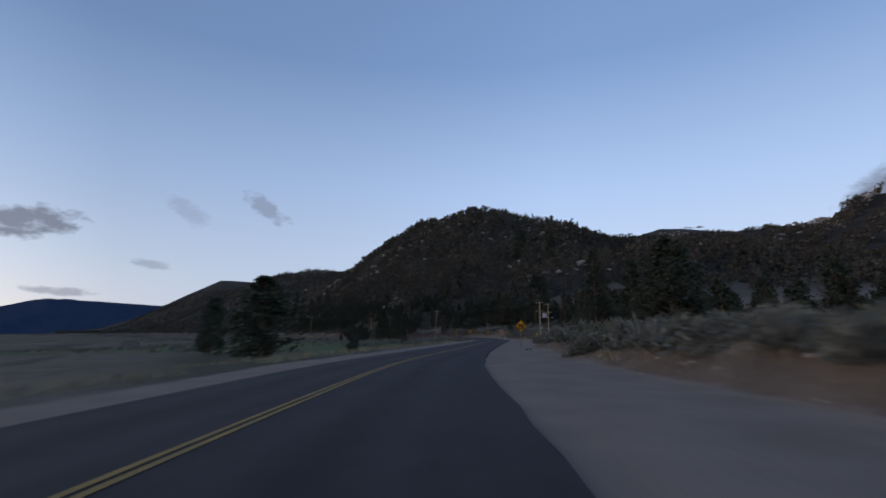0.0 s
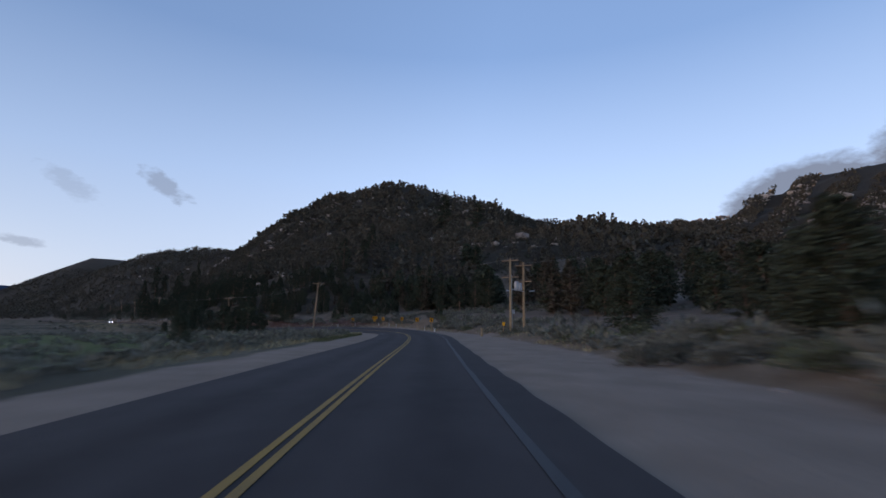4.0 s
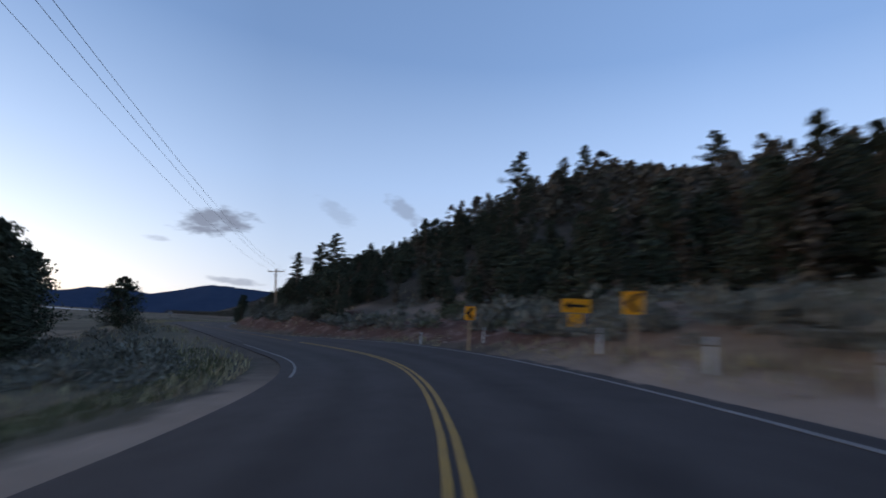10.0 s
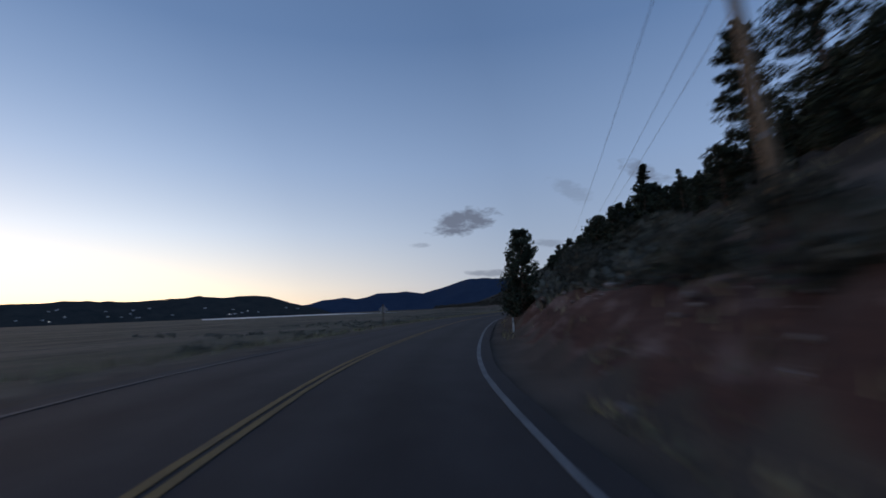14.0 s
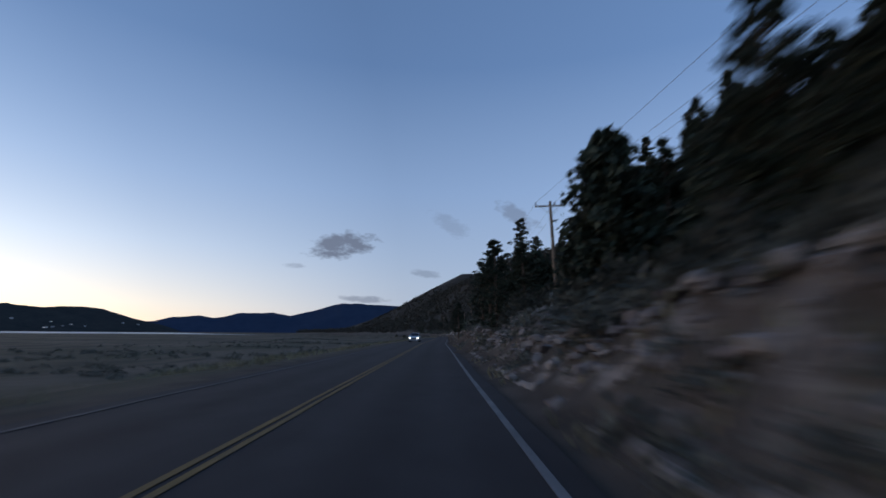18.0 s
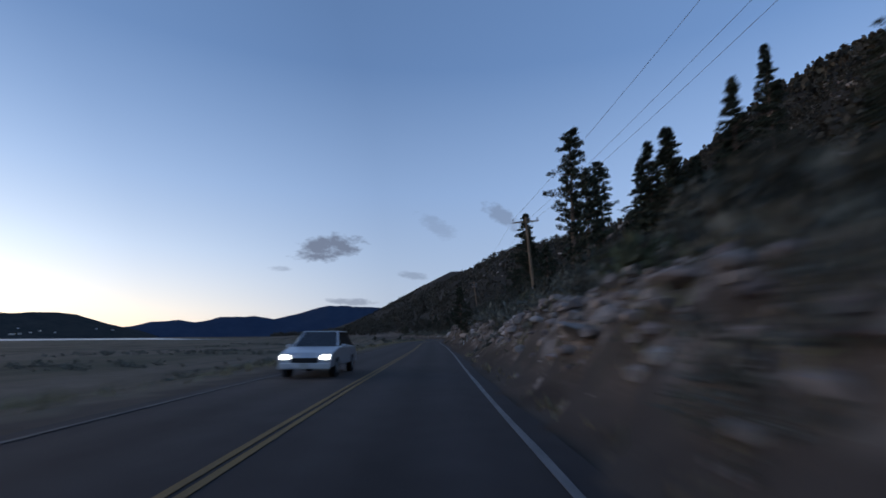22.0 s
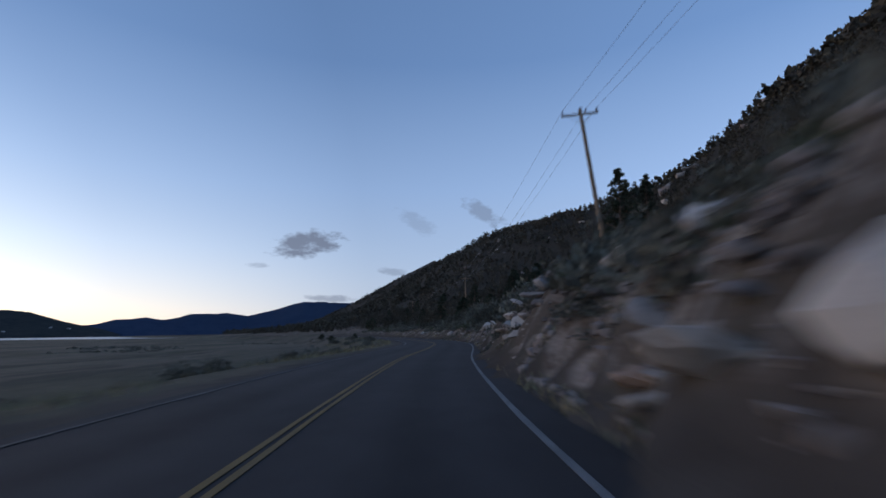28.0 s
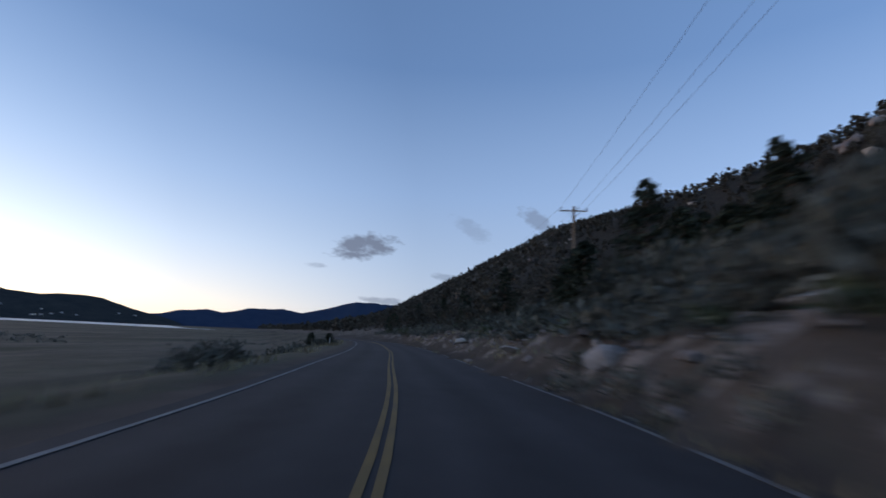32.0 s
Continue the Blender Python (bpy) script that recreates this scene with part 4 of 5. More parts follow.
def far_trees():
    """The woods of the hills: one mass beside the road, one beyond."""
    rnd = np.random.default_rng(4)
    xs, ys = [], []
    for _ in range(13):
        x, y = rnd.uniform(-720, 900, 9000), rnd.uniform(190, 1200, 9000)
        xs.append(x), ys.append(y)
    x, y = np.concatenate(xs), np.concatenate(ys)
    q, u = on_road(x, y)
    deep = hill_depth(x, y, q, u)
    clump = rough_noise(x, y, 45, 17, 2)
    keep = (deep > np.where(q < 210, 6, np.where(q > 600, 4, 30))) & (u > np.where(q < 210, 34, np.where(q > 600, 11, 44))) & (rnd.random(len(x)) < np.clip(0.68 + 0.32 * clump, 0.3, 0.97)) & (deep < np.where(x < -100, 1000, 520))
    keep &= ~((x > 500) & (rnd.random(len(x)) < 0.4))
    x, y = x[keep], y[keep]
    u = u[keep]
    close = (u < 150) & (np.hypot(x + 80, y - 350) < 380)
    order = rnd.permutation(len(x))
    near, far = order[close[order]][:5600], order[~close[order]][:38000]
    for name, label, pick, per, leaf in (("roadside_woods", "dark pine and juniper woods on the slope above the road", near, 88, 0.06), ("hillside_woods", "dark pine and juniper woods covering the rocky hill", far, 16, 0.16)):
        v = wood_quads(rnd, x[pick], y[pick], per, leaf)
        tagged(new(name, quads_mesh(name, v, HILLTREE)), label, "woods", kind="stuff")


def wood_quads(rnd, x, y, per, leaf):
    n = len(x)
    z = height(x, y)
    h = rnd.uniform(3.8, 8.4, n) * (1 + 0.25 * (rnd.random(n) < 0.12)) * np.where((x < -120) & (y > 470), 0.62, 1.0)
    f = rnd.random((n, per)) ** 0.8
    prof = np.where(rnd.random((n, 1)) < 0.5, (1 - f) ** 0.75, np.sqrt(np.clip(1 - f * f, 0, 1)) * 0.9)
    a = rnd.uniform(0, 6.283, (n, per))
    uneven = 1 + 0.25 * np.sin(2 * a + rnd.uniform(0, 6.283, (n, 1)) + 5 * f) + 0.2 * np.sin(9 * f + rnd.uniform(0, 6.283, (n, 1)))
    rad = prof * uneven * (0.30 * h)[:, None] * (0.45 + 0.65 * rnd.random((n, per))) + 0.12
    cx, cy = x[:, None] + np.cos(a) * rad, y[:, None] + np.sin(a) * rad
    cz = z[:, None] - 0.2 + h[:, None] * (0.06 + 0.94 * f)
    c = np.stack([cx, cy, cz], -1).reshape(-1, 3)
    m = len(c)
    s = (np.repeat(h, per) * leaf * (0.6 + 0.8 * rnd.random(m)))[:, None]
    d1 = rnd.normal(size=(m, 3))
    d1 /= np.linalg.norm(d1, axis=1)[:, None]
    d2 = np.cross(d1, rnd.normal(size=(m, 3)))
    d2 /= np.linalg.norm(d2, axis=1)[:, None]
    return np.stack([c - d1 * s, c + d2 * s * 0.8, c + d1 * s, c - d2 * s * 0.7], 1).reshape(-1, 3)


far_trees()

# ---------------------------------------------------------------- rocks
def rock_verts(rnd, sub=2, flat=0.7, sharp=0.22):
    bm = bmesh.new()
    bmesh.ops.create_icosphere(bm, subdivisions=sub, radius=1)
    cuts = [(Vector(rnd.normal(size=3)).normalized(), rnd.uniform(0.42, 0.85)) for _ in range(11)]
    off = Vector(rnd.uniform(-50, 50, 3))
    for v in bm.verts:
        p = v.co.copy()
        for nrm, dd in cuts:
            e = p.dot(nrm) - dd
            if e > 0:
                p -= nrm * e * 0.92
        p += v.co * noise.noise(p * 1.7 + off) * sharp
        v.co = Vector((p.x * 1.15, p.y, p.z * flat))
    return bm


ROCKS, PALE = [], []
for i in range(9):
    bm = rock_verts(np.random.default_rng(100 + i), 2, (0.75, 0.55, 0.9)[i % 3])
    me = bpy.data.meshes.new("boulder")
    bm.to_mesh(me)
    bm.free()
    me.materials.append(ROCK)
    ROCKS.append(me)
    me = me.copy()
    me.materials[0] = PALEROCK
    PALE.append(me)


def boulder(x, y, s, r, up=0.25, label="pale granite boulder in the dirt bank", forms=ROCKS):
    ob = new("boulder", r.choice(forms))
    ob.matrix_world = pose(x, y, zat(x, y) + s * up, r.uniform(-25, 25), r.uniform(-25, 25), r.uniform(0, 360)) @ Matrix.Diagonal((s * r.uniform(0.9, 1.7), s * r.uniform(0.7, 1.1), s * r.uniform(0.45, 0.9), 1))
    tagged(ob, label, "boulder", "boulders on the road bank")


def build_boulders():
    r = random.Random(31)
    for x, y, s in ((-190.2, 499.6, 0.5), (-194.4, 503.8, 0.75), (-201.0, 512.6, 0.5), (-212.4, 527.3, 0.6), (-162.0, 446.3, 0.9), (-167.0, 452.6, 0.5), (-160.5, 443, 0.6), (-185.5, 500, 0.7),
                    (-131.5, 385, 0.7), (-190, 456.3, 0.8), (-186.5, 452, 0.6),
                    (-159.1, 434.0, 0.8), (-157.6, 432.2, 1.15), (-158.9, 438.6, 0.75), (-160.6, 446.8, 0.9), (-161.4, 449.0, 0.8), (-161.6, 451.6, 0.7), (-163.0, 455.2, 0.75),
                    (-165.9, 453.2, 0.5), (-173.1, 479.4, 0.9), (-175.4, 473.8, 0.6), (-177.7, 479.3, 0.42), (-185.9, 497.5, 0.75), (-117.6, 361.6, 0.55), (-118.4, 363.2, 0.5), (-120.3, 367.2, 0.55),
                    (-167.3, 452.5, 0.55), (-166.6, 450.7, 0.5), (-166.1, 450.3, 0.6), (-165.4, 449.0, 0.7), (-160.9, 441.8, 0.6), (-159.9, 437.8, 0.7), (-164.1, 446.2, 0.5), (-117.7, 360.4, 0.4), (-119.6, 364.8, 0.4),
                    (-116.9, 358.5, 0.35), (-127.1, 376.8, 0.4), (-128.8, 380.6, 0.45), (-126.0, 374.4, 0.35), (-177.7, 478.9, 0.45), (-174.4, 480.8, 0.7)):
        boulder(x, y, s, r, label="large pale granite boulder beside the road", forms=PALE)
    big = new("boulder", PALE[0])
    big.matrix_world = pose(-181.2, 486.2, zat(-181.2, 486.2) + 0.25, 4, -8, 20) @ Matrix.Diagonal((1.35, 1.15, 1.2, 1))
    tagged(big, "biggest pale granite boulder beside the road", "boulder", "boulders on the road bank")
    for q0, q1, n, lo, hi in ((225, 290, 9, 0.1, 0.22), (296, 345, 56, 0.16, 0.42), (345, 400, 52, 0.16, 0.5), (400, 455, 52, 0.18, 0.55), (455, 520, 34, 0.18, 0.6), (520, 600, 20, 0.15, 0.45)):
        for _ in range(n):
            q = r.uniform(q0, q1)
            u = float(np.interp(q, FOOT_Q, FOOT)) + 0.25 + 4.6 * r.random() ** 1.5
            x, y = place(q, u)
            boulder(float(x), float(y), lo + (hi - lo) * r.random() ** 2.2, r, 0.08)
    for _ in range(9):
        ob = new("boulder", r.choice(ROCKS))
        x, y, k = -158 + r.uniform(-11, 11), 680 + r.uniform(-5, 5), r.uniform(1.8, 3.0)
        ob.matrix_world = pose(x, y, zat(x, y) + k * 0.7, r.uniform(-20, 20), r.uniform(-20, 20), r.uniform(0, 360)) @ Matrix.Diagonal((k * 1.2, k, k, 1))
        tagged(ob, "huge tan boulder of an outcrop on the ridge", "boulder", "outcrop on the ridge")
    for q0, q1, n in ((140, 225, 14), (60, 130, 6)):
        for _ in range(n):
            q = r.uniform(q0, q1)
            x, y = place(q, r.uniform(8, 22))
            boulder(float(x), float(y), r.uniform(0.15, 0.4), r, 0.1, "pale stone among the sagebrush")


build_boulders()


def rock_stuff(name, label, mat, n, seed, pick, lo, hi, sub=1):
    rnd = np.random.default_rng(seed)
    forms = []
    for i in range(6):
        bm = rock_verts(np.random.default_rng(seed + i), sub, 0.7, 0.15)
        bm.verts.index_update()
        forms.append((np.array([v.co[:] for v in bm.verts]), np.array([[v.index for v in f.verts] for f in bm.faces])))
        bm.free()
    x, y = pick(rnd, n)
    z = height(x, y)
    vs, fs, base = [], [], 0
    for i in range(len(x)):
        v, f = forms[rnd.integers(6)]
        s = lo + (hi - lo) * rnd.random() ** 2.5
        a = rnd.uniform(0, 6.283)
        c, sn = math.cos(a), math.sin(a)
        w = v * s
        vs.append(np.stack([x[i] + c * w[:, 0] - sn * w[:, 1], y[i] + sn * w[:, 0] + c * w[:, 1], z[i] + w[:, 2] + s * 0.2], 1))
        fs.append(f + base)
        base += len(v)
    ob = new(name, mesh_from(name, np.concatenate(vs), np.concatenate(fs), mat))
    tagged(ob, label, "stones", kind="stuff")


def pick_bank(rnd, n):
    q = np.where(rnd.random(n) < 0.25, rnd.uniform(296, 640, n), rnd.uniform(302, 548, n))
    u = np.interp(q, FOOT_Q, FOOT) - 0.3 + 6.0 * rnd.random(n) ** 1.4
    return place(q, u)


def pick_red_bank(rnd, n):
    q = rnd.uniform(205, 300, n)
    return place(q, np.interp(q, FOOT_Q, FOOT) - 0.3 + 5.0 * rnd.random(n) ** 1.4)


def pick_ledge(rnd, n):
    q = rnd.uniform(312, 560, n * 4)
    u = np.interp(q, FOOT_Q, FOOT) + 0.2 + 4.4 * rnd.random(n * 4)
    x, y = place(q, u)
    k = rough_noise(x, y, 11, 87, 2) > 0.15
    return x[k][:n], y[k][:n]


def pick_hill(rnd, n):
    x, y = rnd.uniform(-480, 800, n * 5), rnd.uniform(230, 1050, n * 5)
    q, u = on_road(x, y)
    d = hill_depth(x, y, q, u)
    k = (d > 25) & (u > 20) & (rough_noise(x, y, 70, 41, 2) > 0.02) & ((x > -90) | (y < 380) | (rnd.random(n * 5) < 0.12))
    return x[k][:n], y[k][:n]


def pick_mountain(rnd, n):
    x, y = rnd.uniform(560, 1150, n * 5), rnd.uniform(560, 1050, n * 5)
    k = (rough_noise(x, y, 90, 43, 3) > 0.1) & (height(x, y) > 90)
    return x[k][:n], y[k][:n]


def pick_shoulder(rnd, n):
    q = rnd.uniform(-10, 225, n)
    u = np.interp(q, FOOT_Q, FOOT) + rnd.uniform(-0.6, 2.0, n)
    return place(q, u)


rock_stuff("bank_stones", "loose broken stones on the dirt bank", STONE, 14500, 300, pick_bank, 0.05, 0.33)
rock_stuff("red_bank_stones", "small stones in the red dirt bank", STONE, 900, 380, pick_red_bank, 0.03, 0.14)
rock_stuff("bank_blocks", "angular pale blocks breaking out of the bank", STONE, 1100, 310, pick_ledge, 0.12, 0.38)
rock_stuff("shoulder_stones", "small loose stones at the shoulder's edge", STONE, 420, 320, pick_shoulder, 0.04, 0.18)
rock_stuff("hill_outcrops", "pale rock outcrops scattered over the hill", HILLROCK, 4600, 340, pick_hill, 0.8, 3.8)
rock_stuff("mountain_outcrops", "pale granite outcrops on the eastern mountain", HILLROCK, 1100, 360, pick_mountain, 2.0, 9.0)

# ---------------------------------------------------------------- shrubs and grass
def shrub_quads(rnd, n, size):
    th, ph = rnd.uniform(0, 6.283, n), np.arccos(rnd.random(n))
    rr = 0.35 + 0.65 * rnd.random(n) ** 0.5
    lump = 1 + 0.22 * np.sin(th * 3 + rnd.uniform(0, 6)) + 0.15 * np.sin(th * 5 + ph * 4)
    d = np.stack([np.cos(th) * np.sin(ph), np.sin(th) * np.sin(ph), np.cos(ph)], 1)
    c = d * (rr * lump)[:, None] * np.array([0.62, 0.62, 0.62]) + np.array([0, 0, 0.06])
    a = d + rnd.normal(size=(n, 3)) * 0.5 + np.array([0, 0, 0.5])
    a /= np.linalg.norm(a, axis=1)[:, None]
    b = np.cross(a, rnd.normal(size=(n, 3)))
    b /= np.linalg.norm(b, axis=1)[:, None]
    s = size * (0.6 + 0.8 * rnd.random((n, 1)))
    return np.stack([c - a * s, c + b * s * 0.42, c + a * s, c - b * s * 0.42], 1)


def shrub_stems(rnd, n):
    """Crooked grey stems that fan out from one root."""
    bm = bmesh.new()
    turn = [2.0944 * k for k in range(3)]
    root = [bm.verts.new((0.03 * math.cos(t), 0.03 * math.sin(t), -0.08)) for t in turn]
    for _ in range(n):
        a, lean = rnd.uniform(0, 6.283), rnd.uniform(0.15, 0.95)
        mid = Vector((math.cos(a) * 0.22 * lean, math.sin(a) * 0.22 * lean, 0.22))
        tip = mid + Vector((math.cos(a + rnd.uniform(-0.6, 0.6)) * 0.3 * lean, math.sin(a) * 0.3 * lean, rnd.uniform(0.16, 0.34)))
        low = root
        for c, w in ((mid, 0.014), (tip, 0.005)):
            ring = [bm.verts.new((c.x + w * math.cos(t), c.y + w * math.sin(t), c.z)) for t in turn]
            for k in range(3):
                bm.faces.new((low[k], low[(k + 1) % 3], ring[(k + 1) % 3], ring[k]))
            low = ring
    me = bpy.data.meshes.new("woody_base")
    bm.to_mesh(me)
    bm.free()
    me.materials.append(STEM)
    return me


STEM = material("grey_shrub_stem", (0.10, 0.085, 0.07), (0.19, 0.16, 0.13), 4.0, 0.95, 0.4)
STEMS = [shrub_stems(np.random.default_rng(500 + i), 9) for i in range(3)]
SHRUBS = {}
for nm, mt in (("sage", SAGE), ("green", GREENBUSH), ("dark", BRUSH)):
    SHRUBS["big " + nm] = [quads_mesh("foliage", shrub_quads(np.random.default_rng(80 + i), 1500, 0.048), mt) for i in range(3)]
    SHRUBS[nm] = [quads_mesh("foliage", shrub_quads(np.random.default_rng(60 + i), 900, 0.054), mt) for i in range(5)]


def shrub(name, kind, m, label, r):
    ob = thing(name, m, label, "shrub", "shrubs by the road")
    part_mesh("woody_base", r.choice(STEMS), ob, "crooked grey stem wood")
    part_mesh("foliage", r.choice(SHRUBS[kind]), ob)
    return ob


def near_shrubs():
    r = random.Random(15)
    spots = []
    for q0, q1, s0, s1, n in ((-5, 60, 11.2, 16, 30), (8, 36, 11.8, 15, 40), (30, 62, 9.6, 13, 56), (60, 90, 9.2, 14, 30), (60, 130, 11.5, 22, 20), (135, 215, 7.2, 16, 44), (215, 290, 7.5, 12, 36), (290, 340, 5.9, 13, 14), (340, 420, 8.4, 14, 22), (420, 560, 8.6, 14, 36)):
        for _ in range(int(0.6 * n)):
            q = r.uniform(q0, q1)
            spots.append((q, r.uniform(s0, s1)))
    for q0, q1, s0, s1, n in ((95, 215, 8.5, 17, 26), (138, 178, 9, 18, 30), (225, 300, 7, 14, 12), (300, 500, 8, 22, 26), (500, 640, 6.2, 14, 46)):
        for _ in range(int(0.6 * n)):
            spots.append((r.uniform(q0, q1), -r.uniform(s0, s1)))
    for q0, q1, s0, s1, n in ((225, 285, 6.4, 9.5, 18), (330, 430, 8.8, 13, 32), (430, 520, 9, 13, 26)):
        for _ in range(int(0.6 * n)):
            spots.append((r.uniform(q0, q1), r.uniform(s0, s1)))
    for q0, q1, s0, s1, n in ((528, 575, 8.2, 14, 26), (470, 528, 9, 14, 16), (380, 440, 9, 15, 14)):
        for _ in range(n):
            x, y = place(r.uniform(q0, q1), r.uniform(s0, s1))
            kind = "sage" if r.random() < 0.96 else "green"
            s = r.uniform(2.0, 3.6)
            shrub("tall_shrub", "big " + kind, pose(float(x), float(y), zat(float(x), float(y)) - 0.15, 0, 0, r.uniform(0, 360)) @ Matrix.Diagonal((s, s * r.uniform(0.8, 1.1), s * r.uniform(0.8, 1.1), 1)),
                  "tall rounded grey-green bush above the bank" if kind == "sage" else "tall rounded dark green bush above the bank", r)
    for q0, q1, s0, s1, n, lo, hi in ((212, 284, 7.6, 10.5, 40, 1.2, 2.2), (282, 345, 7.4, 11.5, 46, 1.3, 2.5), (345, 440, 9.2, 15, 60, 1.6, 3.2), (440, 528, 9.6, 17, 70, 1.8, 3.6), (528, 580, 8.8, 17, 40, 2.0, 3.8)):
        for _ in range(n):
            x, y = (float(c) for c in place(r.uniform(q0, q1), r.uniform(s0, s1)))
            s = r.uniform(lo, hi)
            shrub("tall_shrub", "big dark", pose(x, y, zat(x, y) - 0.15, r.uniform(-8, 8), r.uniform(-8, 8), r.uniform(0, 360)) @ Matrix.Diagonal((s, s * r.uniform(0.8, 1.15), s * r.uniform(0.75, 1.1), 1)),
                  "rounded dark grey-green bush on the slope", r)
    for x, y, s in ((-187.6, 501.0, 4.9), (-184.6, 500.2, 4.3), (-193.6, 515.2, 4.3), (-179.9, 497.4, 4.9), (-176.4, 491.0, 4.7), (-182.6, 503.6, 4.6), (-190.5, 507.5, 2.8), (-161.0, 448.6, 2.2), (-162.4, 446.0, 1.9)):
        shrub("tall_shrub", "big sage", pose(x, y, zat(x, y) - 0.15, 0, 0, r.uniform(0, 360)) @ Matrix.Diagonal((s, s, s * 0.95, 1)), "tall rounded grey-green bush above the bank", r)
    for q, u in spots:
        x, y = place(q, u)
        kind = "green" if r.random() < 0.14 and u > 0 else "sage"
        s = r.uniform(0.8, 1.9)
        shrub("sagebrush" if kind == "sage" else "green_shrub", kind, pose(float(x), float(y), zat(float(x), float(y)) - 0.05, r.uniform(-8, 8), r.uniform(-8, 8), r.uniform(0, 360)) @ Matrix.Diagonal((s, s, s * r.uniform(0.7, 1.05), 1)),
              "grey-green sagebrush growing in the dirt" if kind == "sage" else "dark green shrub growing in the dirt", r)


near_shrubs()


def shrub_stuff(name, label, mat, seed, pick, count, lo, hi, leaves, leaf):
    rnd = np.random.default_rng(seed)
    x, y = pick(rnd, count)
    z = height(x, y)
    forms = [shrub_quads(rnd, leaves, leaf) for _ in range(5)]
    out = []
    for i in range(len(x)):
        s = lo + (hi - lo) * rnd.random() ** 1.5
        a = rnd.uniform(0, 6.283)
        c, sn = math.cos(a), math.sin(a)
        w = forms[rnd.integers(5)] * s
        out.append(np.stack([x[i] + c * w[..., 0] - sn * w[..., 1], y[i] + sn * w[..., 0] + c * w[..., 1], z[i] + w[..., 2] * rnd.uniform(0.7, 1.0) - 0.05], -1))
    ob = new(name, quads_mesh(name, np.concatenate(out), mat))
    tagged(ob, label, "shrubs", kind="stuff")


def pick_right(rnd, n):
    q = rnd.uniform(-20, 680, n * 2)
    over = 1.5 + 44 * rnd.random(n * 2) ** 1.45
    u = np.interp(q, FOOT_Q, FOOT) + over
    x, y = place(q, u)
    k = (rough_noise(x, y, 9, 51, 2) > np.where(q < 215, 0.0, -0.5)) & ((q < 296) | (q > 345)) & ((q < 74) | (q > 140) | (rnd.random(n * 2) < 0.35)) & ((q < 200) | (q > 375) | (over < 3.2) | (rnd.random(n * 2) < 0.15))
    return x[k][:n], y[k][:n]


def pick_right_near(rnd, n):
    q = rnd.uniform(-15, 600, n * 2)
    over = 1.2 + 13 * rnd.random(n * 2) ** 1.2
    x, y = place(q, np.interp(q, FOOT_Q, FOOT) + over)
    k = (rough_noise(x, y, 7, 54, 2) > np.where((q > 74) & (q < 215), 0.12, -0.35)) & ((q < 296) | (q > 345)) & ((q < 74) | (q > 140) | (rnd.random(n * 2) < 0.35)) & ((q < 200) | (q > 375) | (over < 3.6)) & ((q < 218) | (q > 292) | (over > 2.6)) & ((q < 335) | (over > 4.2))
    return x[k][:n], y[k][:n]


def pick_left(rnd, n):
    q = rnd.uniform(60, 700, n * 3)
    u = -(8.0 + 80 * rnd.random(n * 3) ** 1.6)
    x, y = place(q, u)
    k = (rough_noise(x, y, 22, 52, 2) > np.where(q < 215, -0.1, np.where(q > 440, 0.15, 0.4)))
    return x[k][:n], y[k][:n]


def pick_bank_face(rnd, n):
    q = rnd.uniform(292, 570, n * 2)
    over = -0.2 + 4.2 * rnd.random(n * 2)
    x, y = place(q, np.interp(q, FOOT_Q, FOOT) + over)
    k = (rough_noise(x, y, 3.5, 57, 2) > 0.0) & ((q < 335) | (rnd.random(n * 2) < 0.6))
    return x[k][:n], y[k][:n]


def pick_left_near(rnd, n):
    q = rnd.uniform(95, 225, n * 2)
    x, y = place(q, -(8.2 + 18 * rnd.random(n * 2) ** 1.2))
    k = rough_noise(x, y, 6, 58, 2) > -0.2
    return x[k][:n], y[k][:n]


def pick_slope_near(rnd, n):
    q = rnd.uniform(300, 620, n * 2)
    x, y = place(q, np.interp(q, FOOT_Q, FOOT) + 3.6 + 15 * rnd.random(n * 2) ** 1.2)
    k = rough_noise(x, y, 6, 61, 2) > -0.25
    return x[k][:n], y[k][:n]


def pick_slope(rnd, n):
    q = rnd.uniform(150, 700, n)
    u = 30 + 90 * rnd.random(n)
    return place(q, u)


shrub_stuff("sagebrush_cover", "grey-green sagebrush covering the slope", SAGE, 81, pick_right, 3000, 0.8, 2.1, 85, 0.125)
shrub_stuff("roadside_sagebrush", "grey-green sagebrush thick along the bank top", SAGE, 88, pick_right_near, 2700, 0.7, 1.9, 115, 0.095)
shrub_stuff("meadow_sagebrush", "low grey sagebrush on the valley floor", SAGE, 82, pick_left, 1900, 0.5, 1.3, 60, 0.13)
shrub_stuff("upper_slope_scrub", "dark green scrub between the trees", JUNIPER, 83, pick_slope, 1500, 1.0, 2.6, 60, 0.15)
shrub_stuff("slope_brush", "dark grey-green brush over the slope above the bank", BRUSH, 89, pick_slope_near, 1700, 0.9, 2.5, 110, 0.10)
shrub_stuff("bank_scrub", "low dry scrub rooted between the stones of the bank", SAGE, 86, pick_bank_face, 1700, 0.35, 1.1, 120, 0.09)
shrub_stuff("inner_bend_sagebrush", "dark sagebrush thicket inside the bend", SAGE, 87, pick_left_near, 420, 0.6, 1.6, 110, 0.11)
shrub_stuff("green_scrub", "green shrubs between the sagebrush", GREENBUSH, 84, pick_right, 600, 0.6, 1.8, 95, 0.125)


